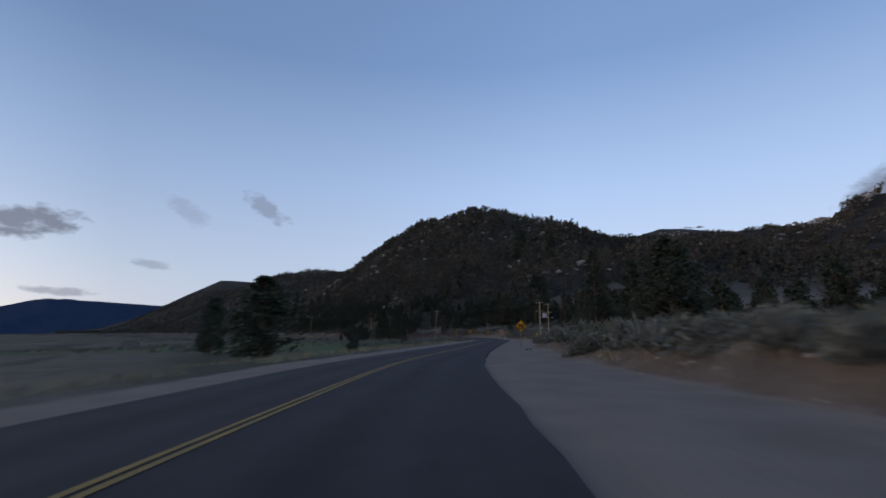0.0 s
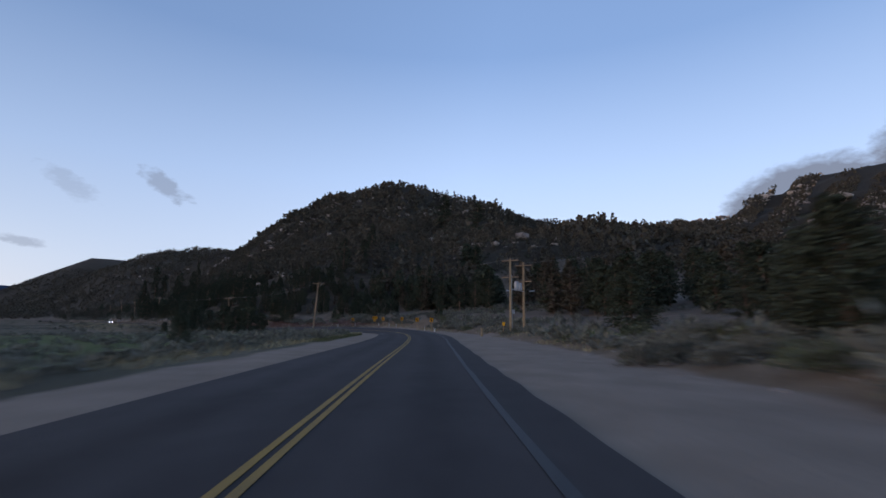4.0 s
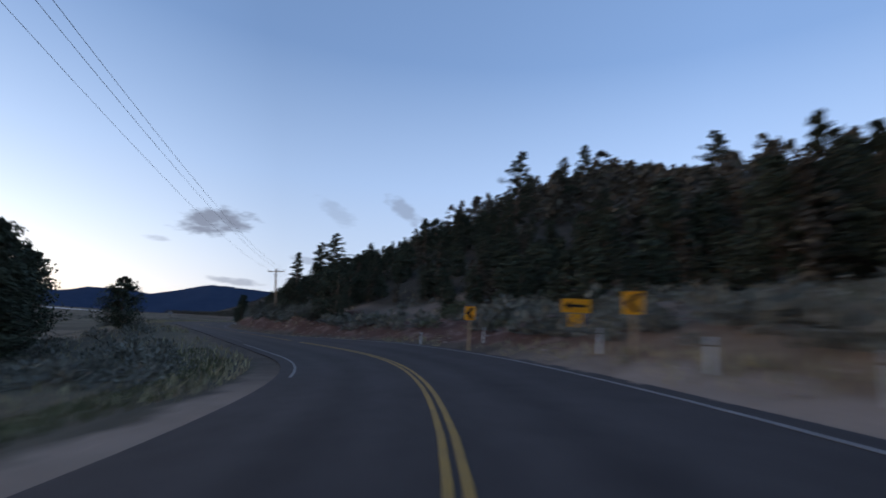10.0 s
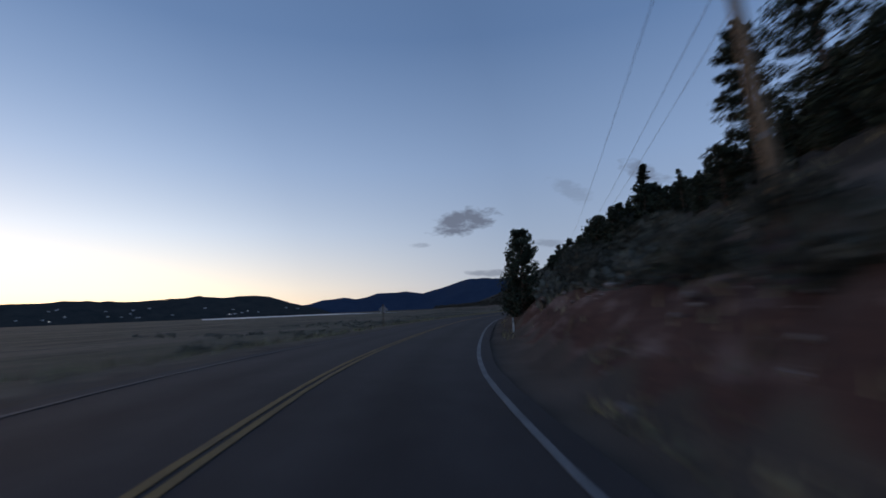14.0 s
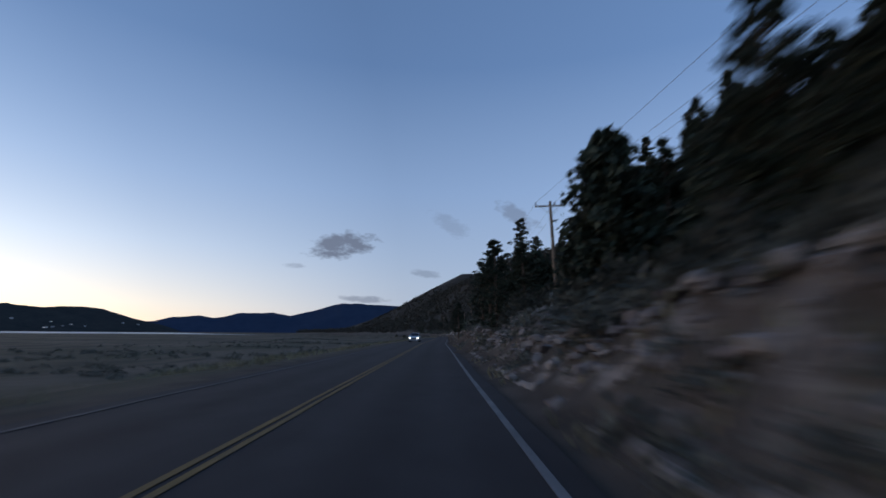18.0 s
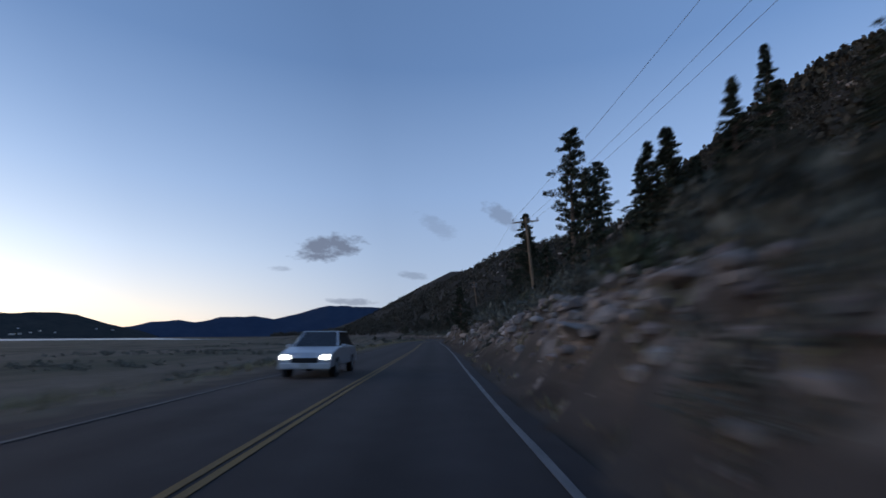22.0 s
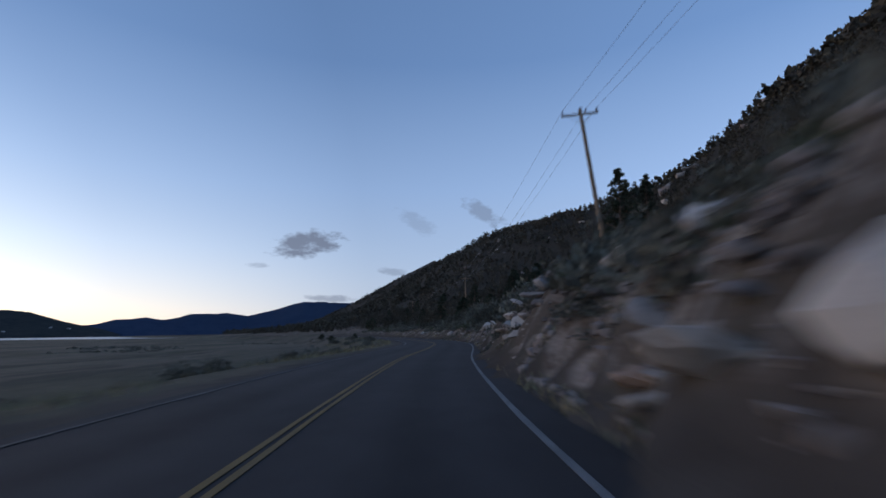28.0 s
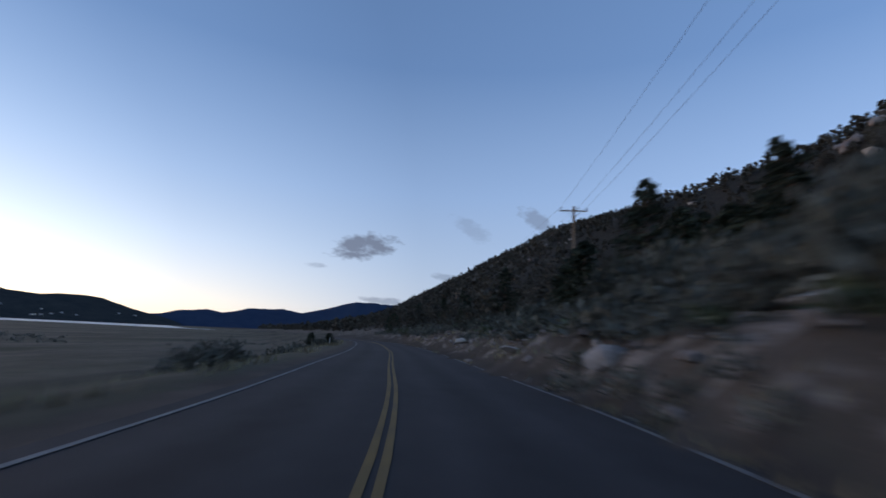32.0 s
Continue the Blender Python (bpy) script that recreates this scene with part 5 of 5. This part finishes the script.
def grass_stuff(name, label, mat, seed, pick, n, lo, hi):
    rnd = np.random.default_rng(seed)
    x, y = pick(rnd, n)
    z = height(x, y)
    m = len(x)
    a = rnd.uniform(0, 6.283, m)
    h = rnd.uniform(lo, hi, m)
    w = h * 0.10 + 0.015
    tip = rnd.normal(size=(m, 2)) * (h * 0.35)[:, None]
    p0 = np.stack([x - np.cos(a) * w, y - np.sin(a) * w, z - 0.04], 1)
    p1 = np.stack([x + np.cos(a) * w, y + np.sin(a) * w, z - 0.04], 1)
    p2 = np.stack([x + tip[:, 0], y + tip[:, 1], z + h], 1)
    ob = new(name, quads_mesh(name, np.stack([p0, p1, p2], 1), mat, 3))
    tagged(ob, label, "grass", kind="stuff")


def verge_right(rnd, n):
    q = rnd.uniform(150, 640, n)
    u = np.interp(q, FOOT_Q, FOOT) - 0.8 + 1.6 * rnd.random(n)
    x, y = place(q, u)
    k = rough_noise(x, y, 4, 71, 2) > -0.1
    return x[k], y[k]


def verge_left(rnd, n):
    q = rnd.uniform(-10, 640, n)
    u = -(np.interp(q, (-140, 60, 110, 150, 200, 240, 900), (5.4, 5.8, 6.8, 5.6, 5.0, 4.9, 4.9)) + 0.3 + 9 * rnd.random(n) ** 1.6)
    x, y = place(q, u)
    k = rough_noise(x, y, 5, 72, 2) > -0.2
    return x[k], y[k]


def green_inner(rnd, n):
    q = rnd.uniform(105, 205, n)
    u = -(6.0 + 2.6 * rnd.random(n))
    return place(q, u)


def bank_grass(rnd, n):
    q = rnd.uniform(-10, 640, n)
    u = np.interp(q, FOOT_Q, FOOT) + 0.4 + 12 * rnd.random(n) ** 1.3
    x, y = place(q, u)
    k = rough_noise(x, y, 6, 73, 2) > 0.1
    return x[k], y[k]


grass_stuff("verge_grass", "dry grass along the pavement's edge", DRYGRASS, 91, verge_right, 16000, 0.08, 0.32)
grass_stuff("meadow_grass", "dry grass beside the meadow shoulder", DRYGRASS, 92, verge_left, 26000, 0.10, 0.38)
grass_stuff("green_verge", "green grass on the inside of the bend", GREENGRASS, 93, green_inner, 11000, 0.05, 0.20)
grass_stuff("bank_grass", "tufts of dry grass on the dirt bank", DRYGRASS, 94, bank_grass, 34000, 0.10, 0.36)

# ---------------------------------------------------------------- utility poles and wires
def crossarm(parent, z, width, turn, braces=True, pins=3):
    m = Matrix.Rotation(turn, 4, "Z")
    arm = part("crossarm", box(width, 0.11, 0.12, (0, 0.16, z), 0.012, None), POLEWOOD, parent)
    arm.data.transform(m)
    if braces:
        for s in (-1, 1):
            b = part("brace", rod((s * width * 0.30, 0.16, z - 0.05), (0, 0.13, z - 0.75), 0.018, 0.018, 6), GREYMETAL, parent, "steel crossarm brace")
            b.data.transform(m)
    tops = []
    for i in range(pins):
        f = (i / (pins - 1) - 0.5) * 2 if pins > 1 else 0
        px = f * (width / 2 - 0.08) if i != 1 or pins != 3 else 0.42
        bm = rod((px, 0.16, z + 0.05), (px, 0.16, z + 0.20), 0.018, 0.018, 6)
        p = part("insulator_pin", bm, GREYMETAL, parent)
        p.data.transform(m)
        bm = bmesh.new()
        for (za, r) in ((0.17, 0.075), (0.24, 0.055), (0.30, 0.065)):
            bmesh.ops.create_cone(bm, cap_ends=True, segments=10, radius1=r, radius2=r * 0.6, depth=0.07, matrix=Matrix.Translation((px, 0.16, z + za)))
        ins = part("insulator", bm, CERAMIC, parent, "brown ceramic insulator")
        ins.data.transform(m)
        tops.append(m @ Vector((px, 0.16, z + 0.34)))
    return tops


def utility_pole(x, y, top, turn, tilt=(0, 0), label="weathered wooden utility pole with a crossarm"):
    z0 = zat(x, y)
    h = top - z0
    ob = thing("utility_pole", pose(x, y, z0, tilt[0], tilt[1], 0), label, "utility pole", "utility poles")
    part("pole", rod((0, 0, -0.8), (0, 0, h), 0.17, 0.115, 12), POLEWOOD, ob)
    tops = crossarm(ob, h - 0.35, 2.5, radians(turn))
    part("number_tag", box(0.09, 0.01, 0.14, (0, -0.165, 1.8)), GREYMETAL, ob, "small metal tag")
    return [ob.matrix_world @ t for t in tops]


def wire(a, b, sag, r=0.010, n=16):
    """One span of wire, hanging between two insulators."""
    bm = bmesh.new()
    rings = []
    a, b = Vector(a), Vector(b)
    side = (b - a).cross(Vector((0, 0, 1))).normalized()
    for i in range(n + 1):
        t = i / n
        p = a.lerp(b, t) - Vector((0, 0, sag * 4 * t * (1 - t)))
        rings.append([bm.verts.new(p + side * r * math.cos(k * 2.0944) + Vector((0, 0, r * math.sin(k * 2.0944)))) for k in range(3)])
    for i in range(n):
        for k in range(3):
            bm.faces.new((rings[i][k], rings[i][(k + 1) % 3], rings[i + 1][(k + 1) % 3], rings[i + 1][k]))
    ob = part("power_line", bm, WIRE)
    tagged(ob, "thin overhead wire hanging between utility poles", "power line", "overhead wires")


POLES = [(-4.0, 172.5, 9.85, -15, (0, 3.4)), (-35.3, 234.2, 9.2, 30, (4.1, -4.3)), (-86.2, 316.6, 12.4, 28, (1, -2)), (-122.9, 381.7, 12.6, 27, (2, -4)), (-163.2, 460.1, 16.1, 25, (2.6, -5.6)), (-204.5, 534, 14.0, 28), (-262, 612, 14.5, 32), (-310, 690, 15, 28)]
tops = [utility_pole(*p) for p in POLES]


def twin_poles():
    ob = thing("transformer_station", pose(25.2, 129.0, zat(25.2, 129.0)), "two wooden poles carrying a grey transformer and cutouts", "utility pole")
    a, b = (-1.3, -1.6), (1.5, 1.5)
    hs = 9.0
    za = [zat(25.2 + p[0], 129.0 + p[1]) - zat(25.2, 129.0) for p in (a, b)]
    for p, z in zip((a, b), za):
        part("pole", rod((p[0], p[1], z - 0.8), (p[0], p[1], hs), 0.18, 0.12, 12), POSTWOOD, ob)
    mid = ((a[0] + b[0]) / 2, (a[1] + b[1]) / 2)
    ang = math.atan2(b[1] - a[1], b[0] - a[0])
    out = []
    for p, z in ((a, hs - 0.25), (b, hs - 0.45), (a, hs - 2.4), (b, hs - 2.6)):
        arm = box(2.3, 0.11, 0.12, (0, 0, 0), 0.012, Matrix.Rotation(ang + 1.5708, 4, "Z"))
        bmesh.ops.translate(arm, vec=(p[0], p[1], z), verts=arm.verts)
        part("crossarm", arm, POLEWOOD, ob)
        for s in (-1, -0.35, 0.35, 1):
            dx, dy = math.cos(ang + 1.5708) * s, math.sin(ang + 1.5708) * s
            bm = bmesh.new()
            for (zz, r) in ((0.10, 0.07), (0.18, 0.05), (0.25, 0.06)):
                bmesh.ops.create_cone(bm, cap_ends=True, segments=8, radius1=r, radius2=r * 0.6, depth=0.08, matrix=Matrix.Translation((p[0] + dx, p[1] + dy, z + zz)))
            part("insulator", bm, CERAMIC, ob, "ceramic insulator")
            out.append(ob.matrix_world @ Vector((p[0] + dx, p[1] + dy, z + 0.3)))
    beam = rod((a[0], a[1], 5.1), (b[0], b[1], 5.1), 0.07, 0.07, 6)
    part("platform_beam", beam, GREYMETAL, ob)
    for f, r, h in ((0.45, 0.30, 0.95), (0.72, 0.27, 0.85)):
        cx, cy = a[0] + (b[0] - a[0]) * f, a[1] + (b[1] - a[1]) * f
        tank = rod((cx, cy, 5.2), (cx, cy, 5.2 + h), r, r, 16)
        t = part("transformer", tank, SIGNBACK, ob, "grey steel transformer can")
        part("lid", rod((cx, cy, 5.2 + h), (cx, cy, 5.27 + h), r + 0.03, r * 0.6, 16), SIGNBACK, t)
        for s in (-0.1, 0.1):
            part("bushing", rod((cx + s, cy, 5.25 + h), (cx + s, cy, 5.55 + h), 0.04, 0.025, 8), CERAMIC, t)
    for s in (-1.0, 1.6):
        part("street_arm", rod((mid[0] + s, mid[1], 5.0), (mid[0] + s * 1.5, mid[1], 5.05), 0.07, 0.09, 8), SIGNBACK, ob, "pale steel bracket")
    part("meter_box", box(0.35, 0.22, 0.5, (a[0] + 0.5, a[1] + 0.5, 2.3), 0.02), SIGNBACK, ob, "pale grey meter box")
    part("conduit", rod((a[0] + 0.22, a[1] + 0.1, 0), (a[0] + 0.2, a[1] + 0.1, 7.0), 0.04, 0.04, 8), GREYMETAL, ob, "grey conduit pipe")
    part("guy_guard", box(0.34, 0.05, 0.42, (a[0] - 0.95, a[1] - 0.1, 0.75), 0.015), SIGNYELLOW, ob, "yellow guard plate")
    part("guy_guard_post", rod((a[0] - 0.95, a[1], -0.5), (a[0] - 0.95, a[1], 0.9), 0.05, 0.05, 8), POSTWOOD, ob)
    return out


station = twin_poles()
for i in range(3):
    wire(station[i], tops[0][i], 0.7 + 0.25 * i, 0.006)
    wire(station[i + 4], (60 + 0.4 * i, 60, 12.0), 0.9 + 0.3 * i, 0.005)
for j in range(len(tops) - 1):
    for i in range(3):
        wire(tops[j][i], tops[j + 1][i], 1.0 + 0.1 * i)

# ---------------------------------------------------------------- signs
def facing(x, y, tx, ty):
    """Turn about z so that a board's front (-y) looks to the place given."""
    return math.degrees(math.atan2(ty - y, tx - x)) + 90


def diamond(s):
    d = s * 0.7071
    return [(-d, 0), (0, -d), (d, 0), (0, d)]


def flat(parent, name, pts, y, z, mat, label=""):
    bm = plate(pts, 0.003)
    bmesh.ops.translate(bm, vec=(0, y, z), verts=bm.verts)
    return part(name, bm, mat, parent, label)


def turn_sign():
    x, y = 8.3, 55.7
    z0 = zat(x, y)
    ob = thing("warning_sign", pose(x, y, z0, 0, 0, facing(x, y, 0, 5)), "yellow diamond turn sign with black arrow on a wooden post", "road sign")
    part("post", box(0.10, 0.10, 3.4, (0, 0.07, 1.1), 0.006), POSTWOOD, ob)
    c = 2.35 - z0
    p = flat(ob, "sign_panel", diamond(0.91), 0.0, c, SIGNYELLOW)
    flat(p, "sign_border", [(-0.60, 0), (0, -0.60), (0.60, 0), (0, 0.60), (0, 0.57), (0.57, 0), (0, -0.57), (-0.57, 0)][0:4], -0.003, c, BLACK, "black border")
    flat(p, "sign_field", diamond(0.81), -0.006, c, SIGNYELLOW)
    flat(p, "arrow_shaft", [(0.10, -0.32), (0.22, -0.32), (0.22, 0.16), (-0.10, 0.16), (-0.10, 0.04), (0.10, 0.04)], -0.010, c, BLACK, "black arrow shaft")
    flat(p, "arrow_head", [(-0.34, 0.10), (-0.08, -0.07), (-0.08, 0.27)], -0.010, c, BLACK, "black arrow head")
    for k in range(3):
        flat(p, "small_lettering", [(-0.24, -0.10 - 0.11 * k), (0.0, -0.10 - 0.11 * k), (0.0, -0.15 - 0.11 * k), (-0.24, -0.15 - 0.11 * k)], -0.010, c, BLACK, "black bar")
    for dz in (-0.32, 0.32):
        part("bolt", rod((0, -0.012, c + dz), (0, 0.02, c + dz), 0.012, 0.012, 6), GREYMETAL, p)


turn_sign()


def chevron(x, y, zc, tx, ty, w=0.56, h=0.70):
    z0 = zat(x, y)
    ob = thing("chevron_sign", pose(x, y, z0, 0, 0, facing(x, y, tx, ty)), "yellow chevron sign with black arrow on a wooden post", "road sign", "chevron signs round the bend")
    c = zc - z0
    part("post", box(0.10, 0.10, c + h / 2 + 0.7, (0, 0.07, (c + h / 2 - 0.7) / 2), 0.006), POSTWOOD, ob, "yellowish wooden post")
    p = flat(ob, "sign_panel", [(-w / 2, -h / 2), (w / 2, -h / 2), (w / 2, h / 2), (-w / 2, h / 2)], 0.0, c, SIGNYELLOW)
    flat(p, "chevron_mark_lower", [(-0.20, 0), (0.02, -0.28), (0.21, -0.28), (-0.01, 0)], -0.004, c, BLACK, "black chevron stroke")
    flat(p, "chevron_mark_upper", [(-0.20, 0), (-0.01, 0), (0.21, 0.28), (0.02, 0.28)], -0.004, c, BLACK, "black chevron stroke")
    return ob


for x, y, z in ((17.2, 150.1, 2.15), (16.1, 161.1, 2.25), (14.3, 173.7, 2.5), (10.8, 184.1, 2.6), (3.8, 193.3, 2.4)):
    chevron(x, y, z, x - 9, y - 45)


def arrow_board():
    x, y = 9.1, 190.3
    z0 = zat(x, y)
    ob = thing("arrow_sign", pose(x, y, z0, 0, 0, facing(x, y, 8, 140)), "wide yellow sign with black arrow and plate below on a post", "road sign")
    c = 2.85 - z0
    part("post", box(0.10, 0.10, c + 1.0, (0, 0.07, (c - 0.4) / 2), 0.006), POSTWOOD, ob)
    p = flat(ob, "sign_panel", [(-0.61, -0.3), (0.61, -0.3), (0.61, 0.3), (-0.61, 0.3)], 0, c, SIGNYELLOW)
    flat(p, "arrow_shaft", [(-0.25, -0.06), (0.46, -0.06), (0.46, 0.06), (-0.25, 0.06)], -0.004, c, BLACK, "black arrow shaft")
    flat(p, "arrow_head", [(-0.50, 0), (-0.22, -0.19), (-0.22, 0.19)], -0.004, c, BLACK, "black arrow head")
    flat(ob, "lower_plate", [(-0.3, -0.3), (0.3, -0.3), (0.3, 0.3), (-0.3, 0.3)], 0, c - 0.64, SIGNYELLOW, "plain yellow plate")


arrow_board()


def sign_back(x, y, zc, s, yaw, label):
    z0 = zat(x, y)
    ob = thing("warning_sign", pose(x, y, z0, 0, 0, yaw), label, "road sign")
    c = zc - z0
    part("post", box(0.10, 0.09, c + s * 0.75 + 0.6, (0, -0.06, (c + s * 0.75 - 0.6) / 2), 0.006), BARK, ob, "dark wooden post")
    flat(ob, "sign_panel", diamond(s), 0.01, c, SIGNBACK, "bare aluminium sign back")


sign_back(-77.2, 257.5, 1.45, 0.76, 32, "bare grey back of a diamond road sign on a dark post")


def marker_post(x, y, h=0.75, lean=0.0, wide=0.09, label="white flexible marker post at the road's edge"):
    z0 = zat(x, y)
    ob = thing("marker_post", pose(x, y, z0, lean, lean * 0.4, facing(x, y, 5, 120)), label, "marker post", "roadside marker posts")
    part("blade", box(wide, 0.02, h + 0.2, (0, 0, h / 2 - 0.1), 0.006), MARKER, ob)
    part("reflector", box(wide * 0.8, 0.004, 0.11, (0, -0.013, h - 0.10)), GREYMETAL, ob, "small grey reflector")
    part("band", box(wide * 1.02, 0.023, 0.035, (0, 0, h - 0.19)), BLACK, ob, "thin dark band")


for x, y, h, l, w in ((16.8, 155.7, 0.85, 0, 0.09), (17.6, 149.0, 0.62, 3, 0.26), (13.3, 176.2, 0.8, 0, 0.1), (12.0, 180.2, 0.8, -2, 0.11), (9.9, 185.4, 0.85, 2, 0.1), (4.4, 194.2, 0.8, 0, 0.1), (0.0, 197.2, 0.8, 2, 0.1),
                      (-73.1, 279.1, 0.98, 7, 0.08), (-71.2, 276.1, 0.98, 8, 0.08), (-81.9, 301, 0.9, 0, 0.08), (-128.9, 378.5, 0.95, 2, 0.09), (-127.6, 376.4, 0.95, 4, 0.09), (-47.0, 240.5, 0.8, 0, 0.09), (-236, 536, 0.85, 0, 0.1)):
    marker_post(x, y, h, l, w)


def wooden_post(x, y, h):
    ob = thing("wooden_post", pose(x, y, zat(x, y), 1, -2, 12), "short square weathered wooden post in the verge", "post")
    part("post", box(0.2, 0.2, h + 0.4, (0, 0, h / 2 - 0.2), 0.015), POSTWOOD, ob)
    part("post_cap", box(0.19, 0.19, 0.02, (0, 0, h + 0.01), 0.006), POSTWOOD, ob)


wooden_post(19.8, 125.9, 0.95)


def utility_box():
    x, y = 11.0, 44.0
    ob = thing("utility_box", pose(x, y, zat(x, y), 0, 0, 20), "pale weathered metal utility box on the bank", "utility box")
    part("cabinet", box(0.6, 0.4, 0.4, (0, 0, 0.18), 0.02), SIGNBACK, ob)
    part("lid", box(0.65, 0.45, 0.04, (0, 0, 0.40), 0.01), SIGNBACK, ob)


utility_box()


def tyre_scrap():
    """A torn strip of tread, curled up on the gravel."""
    x, y = 7.8, 47.6
    ob = thing("tyre_scrap", pose(x, y, zat(x, y), 0, 0, 35), "torn black strip of tyre tread lying on the gravel", "tyre scrap")
    bm = bmesh.new()
    rows = []
    for k in range(9):
        a = -0.8 + 0.2 * k
        c, z = 0.42 * math.sin(a), 0.42 * (math.cos(a) - math.cos(0.8)) * 0.7
        rows.append([bm.verts.new((c, s * (0.09 + 0.02 * math.sin(3.1 * k)), z + h)) for s, h in ((-1, 0), (-0.8, 0.03), (0.8, 0.03), (1, 0))])
    for p, n in zip(rows, rows[1:]):
        for i in range(4):
            bm.faces.new((p[i], p[(i + 1) % 4], n[(i + 1) % 4], n[i]))
    for end in (rows[0], rows[-1]):
        bm.faces.new(end)
    bmesh.ops.recalc_face_normals(bm, faces=bm.faces)
    part("tread", bm, RUBBER, ob)
    for k in range(6):
        a = -0.7 + 0.28 * k
        part("tread_block", box(0.09, 0.13, 0.02, (0.45 * math.sin(a), 0, 0.42 * (math.cos(a) - math.cos(0.8)) * 0.7 + 0.035), 0.004, Matrix.Rotation(a * 0.7, 4, "Y")), RUBBER, ob)


tyre_scrap()

# ---------------------------------------------------------------- the oncoming car
def oncoming_car():
    q, u = on_road([-118.2], [352.9])
    x, y = place(float(q[0]), -1.9)
    ob = thing("car", pose(float(x), float(y), 0.0, 0, 0, 27.7 + 180), "silver car with its headlights on in the oncoming lane", "car")
    prof = [(-2.25, 0.42), (-2.28, 0.75), (-2.1, 0.95), (-1.0, 1.02), (1.2, 1.0), (2.1, 0.82), (2.3, 0.6), (2.25, 0.35), (-2.2, 0.35)]
    bm = bmesh.new()
    f = bm.faces.new([bm.verts.new((-0.88, yy, z)) for yy, z in prof])
    e = bmesh.ops.extrude_face_region(bm, geom=[f])
    bmesh.ops.translate(bm, vec=(1.76, 0, 0), verts=[v for v in e["geom"] if isinstance(v, bmesh.types.BMVert)])
    bmesh.ops.recalc_face_normals(bm, faces=bm.faces)
    bmesh.ops.bevel(bm, geom=bm.edges[:], offset=0.06, segments=2, affect="EDGES", profile=0.5)
    part("body", bm, CARPAINT, ob)
    bm = bmesh.new()
    low = [(-0.80, -1.9, 0.98), (0.80, -1.9, 0.98), (0.80, 0.95, 0.98), (-0.80, 0.95, 0.98)]
    top = [(-0.62, -1.45, 1.50), (0.62, -1.45, 1.50), (0.62, 0.20, 1.52), (-0.62, 0.20, 1.52)]
    vs = [bm.verts.new(p) for p in low + top]
    for fc in ((0, 1, 5, 4), (1, 2, 6, 5), (2, 3, 7, 6), (3, 0, 4, 7)):
        bm.faces.new([vs[k] for k in fc])
    bm.faces.new(vs[4:])
    bmesh.ops.recalc_face_normals(bm, faces=bm.faces)
    part("cabin_glass", bm, GLASS, ob, "dark window glass")
    part("roof", box(1.22, 1.6, 0.05, (0, -0.62, 1.525), 0.02), CARPAINT, ob)
    part("windscreen_frame", rod((-0.79, 0.95, 0.99), (-0.61, 0.20, 1.52), 0.035, 0.035, 6), CARPAINT, ob)
    part("windscreen_frame", rod((0.79, 0.95, 0.99), (0.61, 0.20, 1.52), 0.035, 0.035, 6), CARPAINT, ob)
    part("grille", box(0.9, 0.05, 0.16, (0, 2.27, 0.58), 0.01), BLACK, ob, "black grille")
    part("bumper", box(1.7, 0.12, 0.2, (0, 2.26, 0.40), 0.03), CARPAINT, ob)
    part("number_plate", box(0.32, 0.02, 0.15, (0, 2.33, 0.42)), MARKER, ob, "plain pale plate")
    for s in (-1, 1):
        part("headlight", box(0.30, 0.10, 0.15, (s * 0.66, 2.24, 0.68), 0.03), HEADLAMP, ob, "bright headlight")
        part("mirror", box(0.18, 0.1, 0.12, (s * 0.98, 0.75, 1.02), 0.03), CARPAINT, ob)
        for yy in (-1.4, 1.42):
            wheel = part("wheel", rod((s * 0.70, yy, 0.33), (s * 0.90, yy, 0.33), 0.33, 0.33, 20), RUBBER, ob, "black tyre")
            part("rim", rod((s * 0.885, yy, 0.33), (s * 0.91, yy, 0.33), 0.21, 0.19, 14), GREYMETAL, wheel, "grey wheel rim")


oncoming_car()


def far_houses():
    """Small houses with lamps on the far shore."""
    from mathutils.bvhtree import BVHTree
    me = bpy.data.objects["lakeside_hills"].data
    slope = BVHTree.FromPolygons([v.co[:] for v in me.vertices], [p.vertices[:] for p in me.polygons])
    r = random.Random(3)
    for i in range(26):
        a = radians(r.uniform(59, 86))
        d = 2960 + 260 * r.random() ** 1.8
        x, y = -100 - math.sin(a) * d, 250 + math.cos(a) * d
        hit = slope.ray_cast(Vector((x, y, 900)), Vector((0, 0, -1)))[0]
        z = (hit.z if hit else -3) + 2.5
        ob = thing("house", pose(x, y, z, 0, 0, r.uniform(0, 90)), "small pale house on the far shore", "house", "houses across the lake")
        w = r.uniform(8, 14)
        part("wall", box(w, 8, 9, (0, 0, -1.5)), SIGNBACK, ob)
        bm = bmesh.new()
        bmesh.ops.create_cone(bm, cap_ends=True, segments=4, radius1=w * 0.75, radius2=w * 0.15, depth=2.4, matrix=Matrix.Translation((0, 0, 4.2)) @ Matrix.Rotation(0.785, 4, "Z"))
        part("roof", bm, BLACK, ob)
        if i % 3 == 0:
            part("porch_lamp", box(0.9, 0.9, 0.9, (w / 2 + 0.5, -4.2, 1.0)), HOUSELAMP, ob, "lit porch lamp")


far_houses()
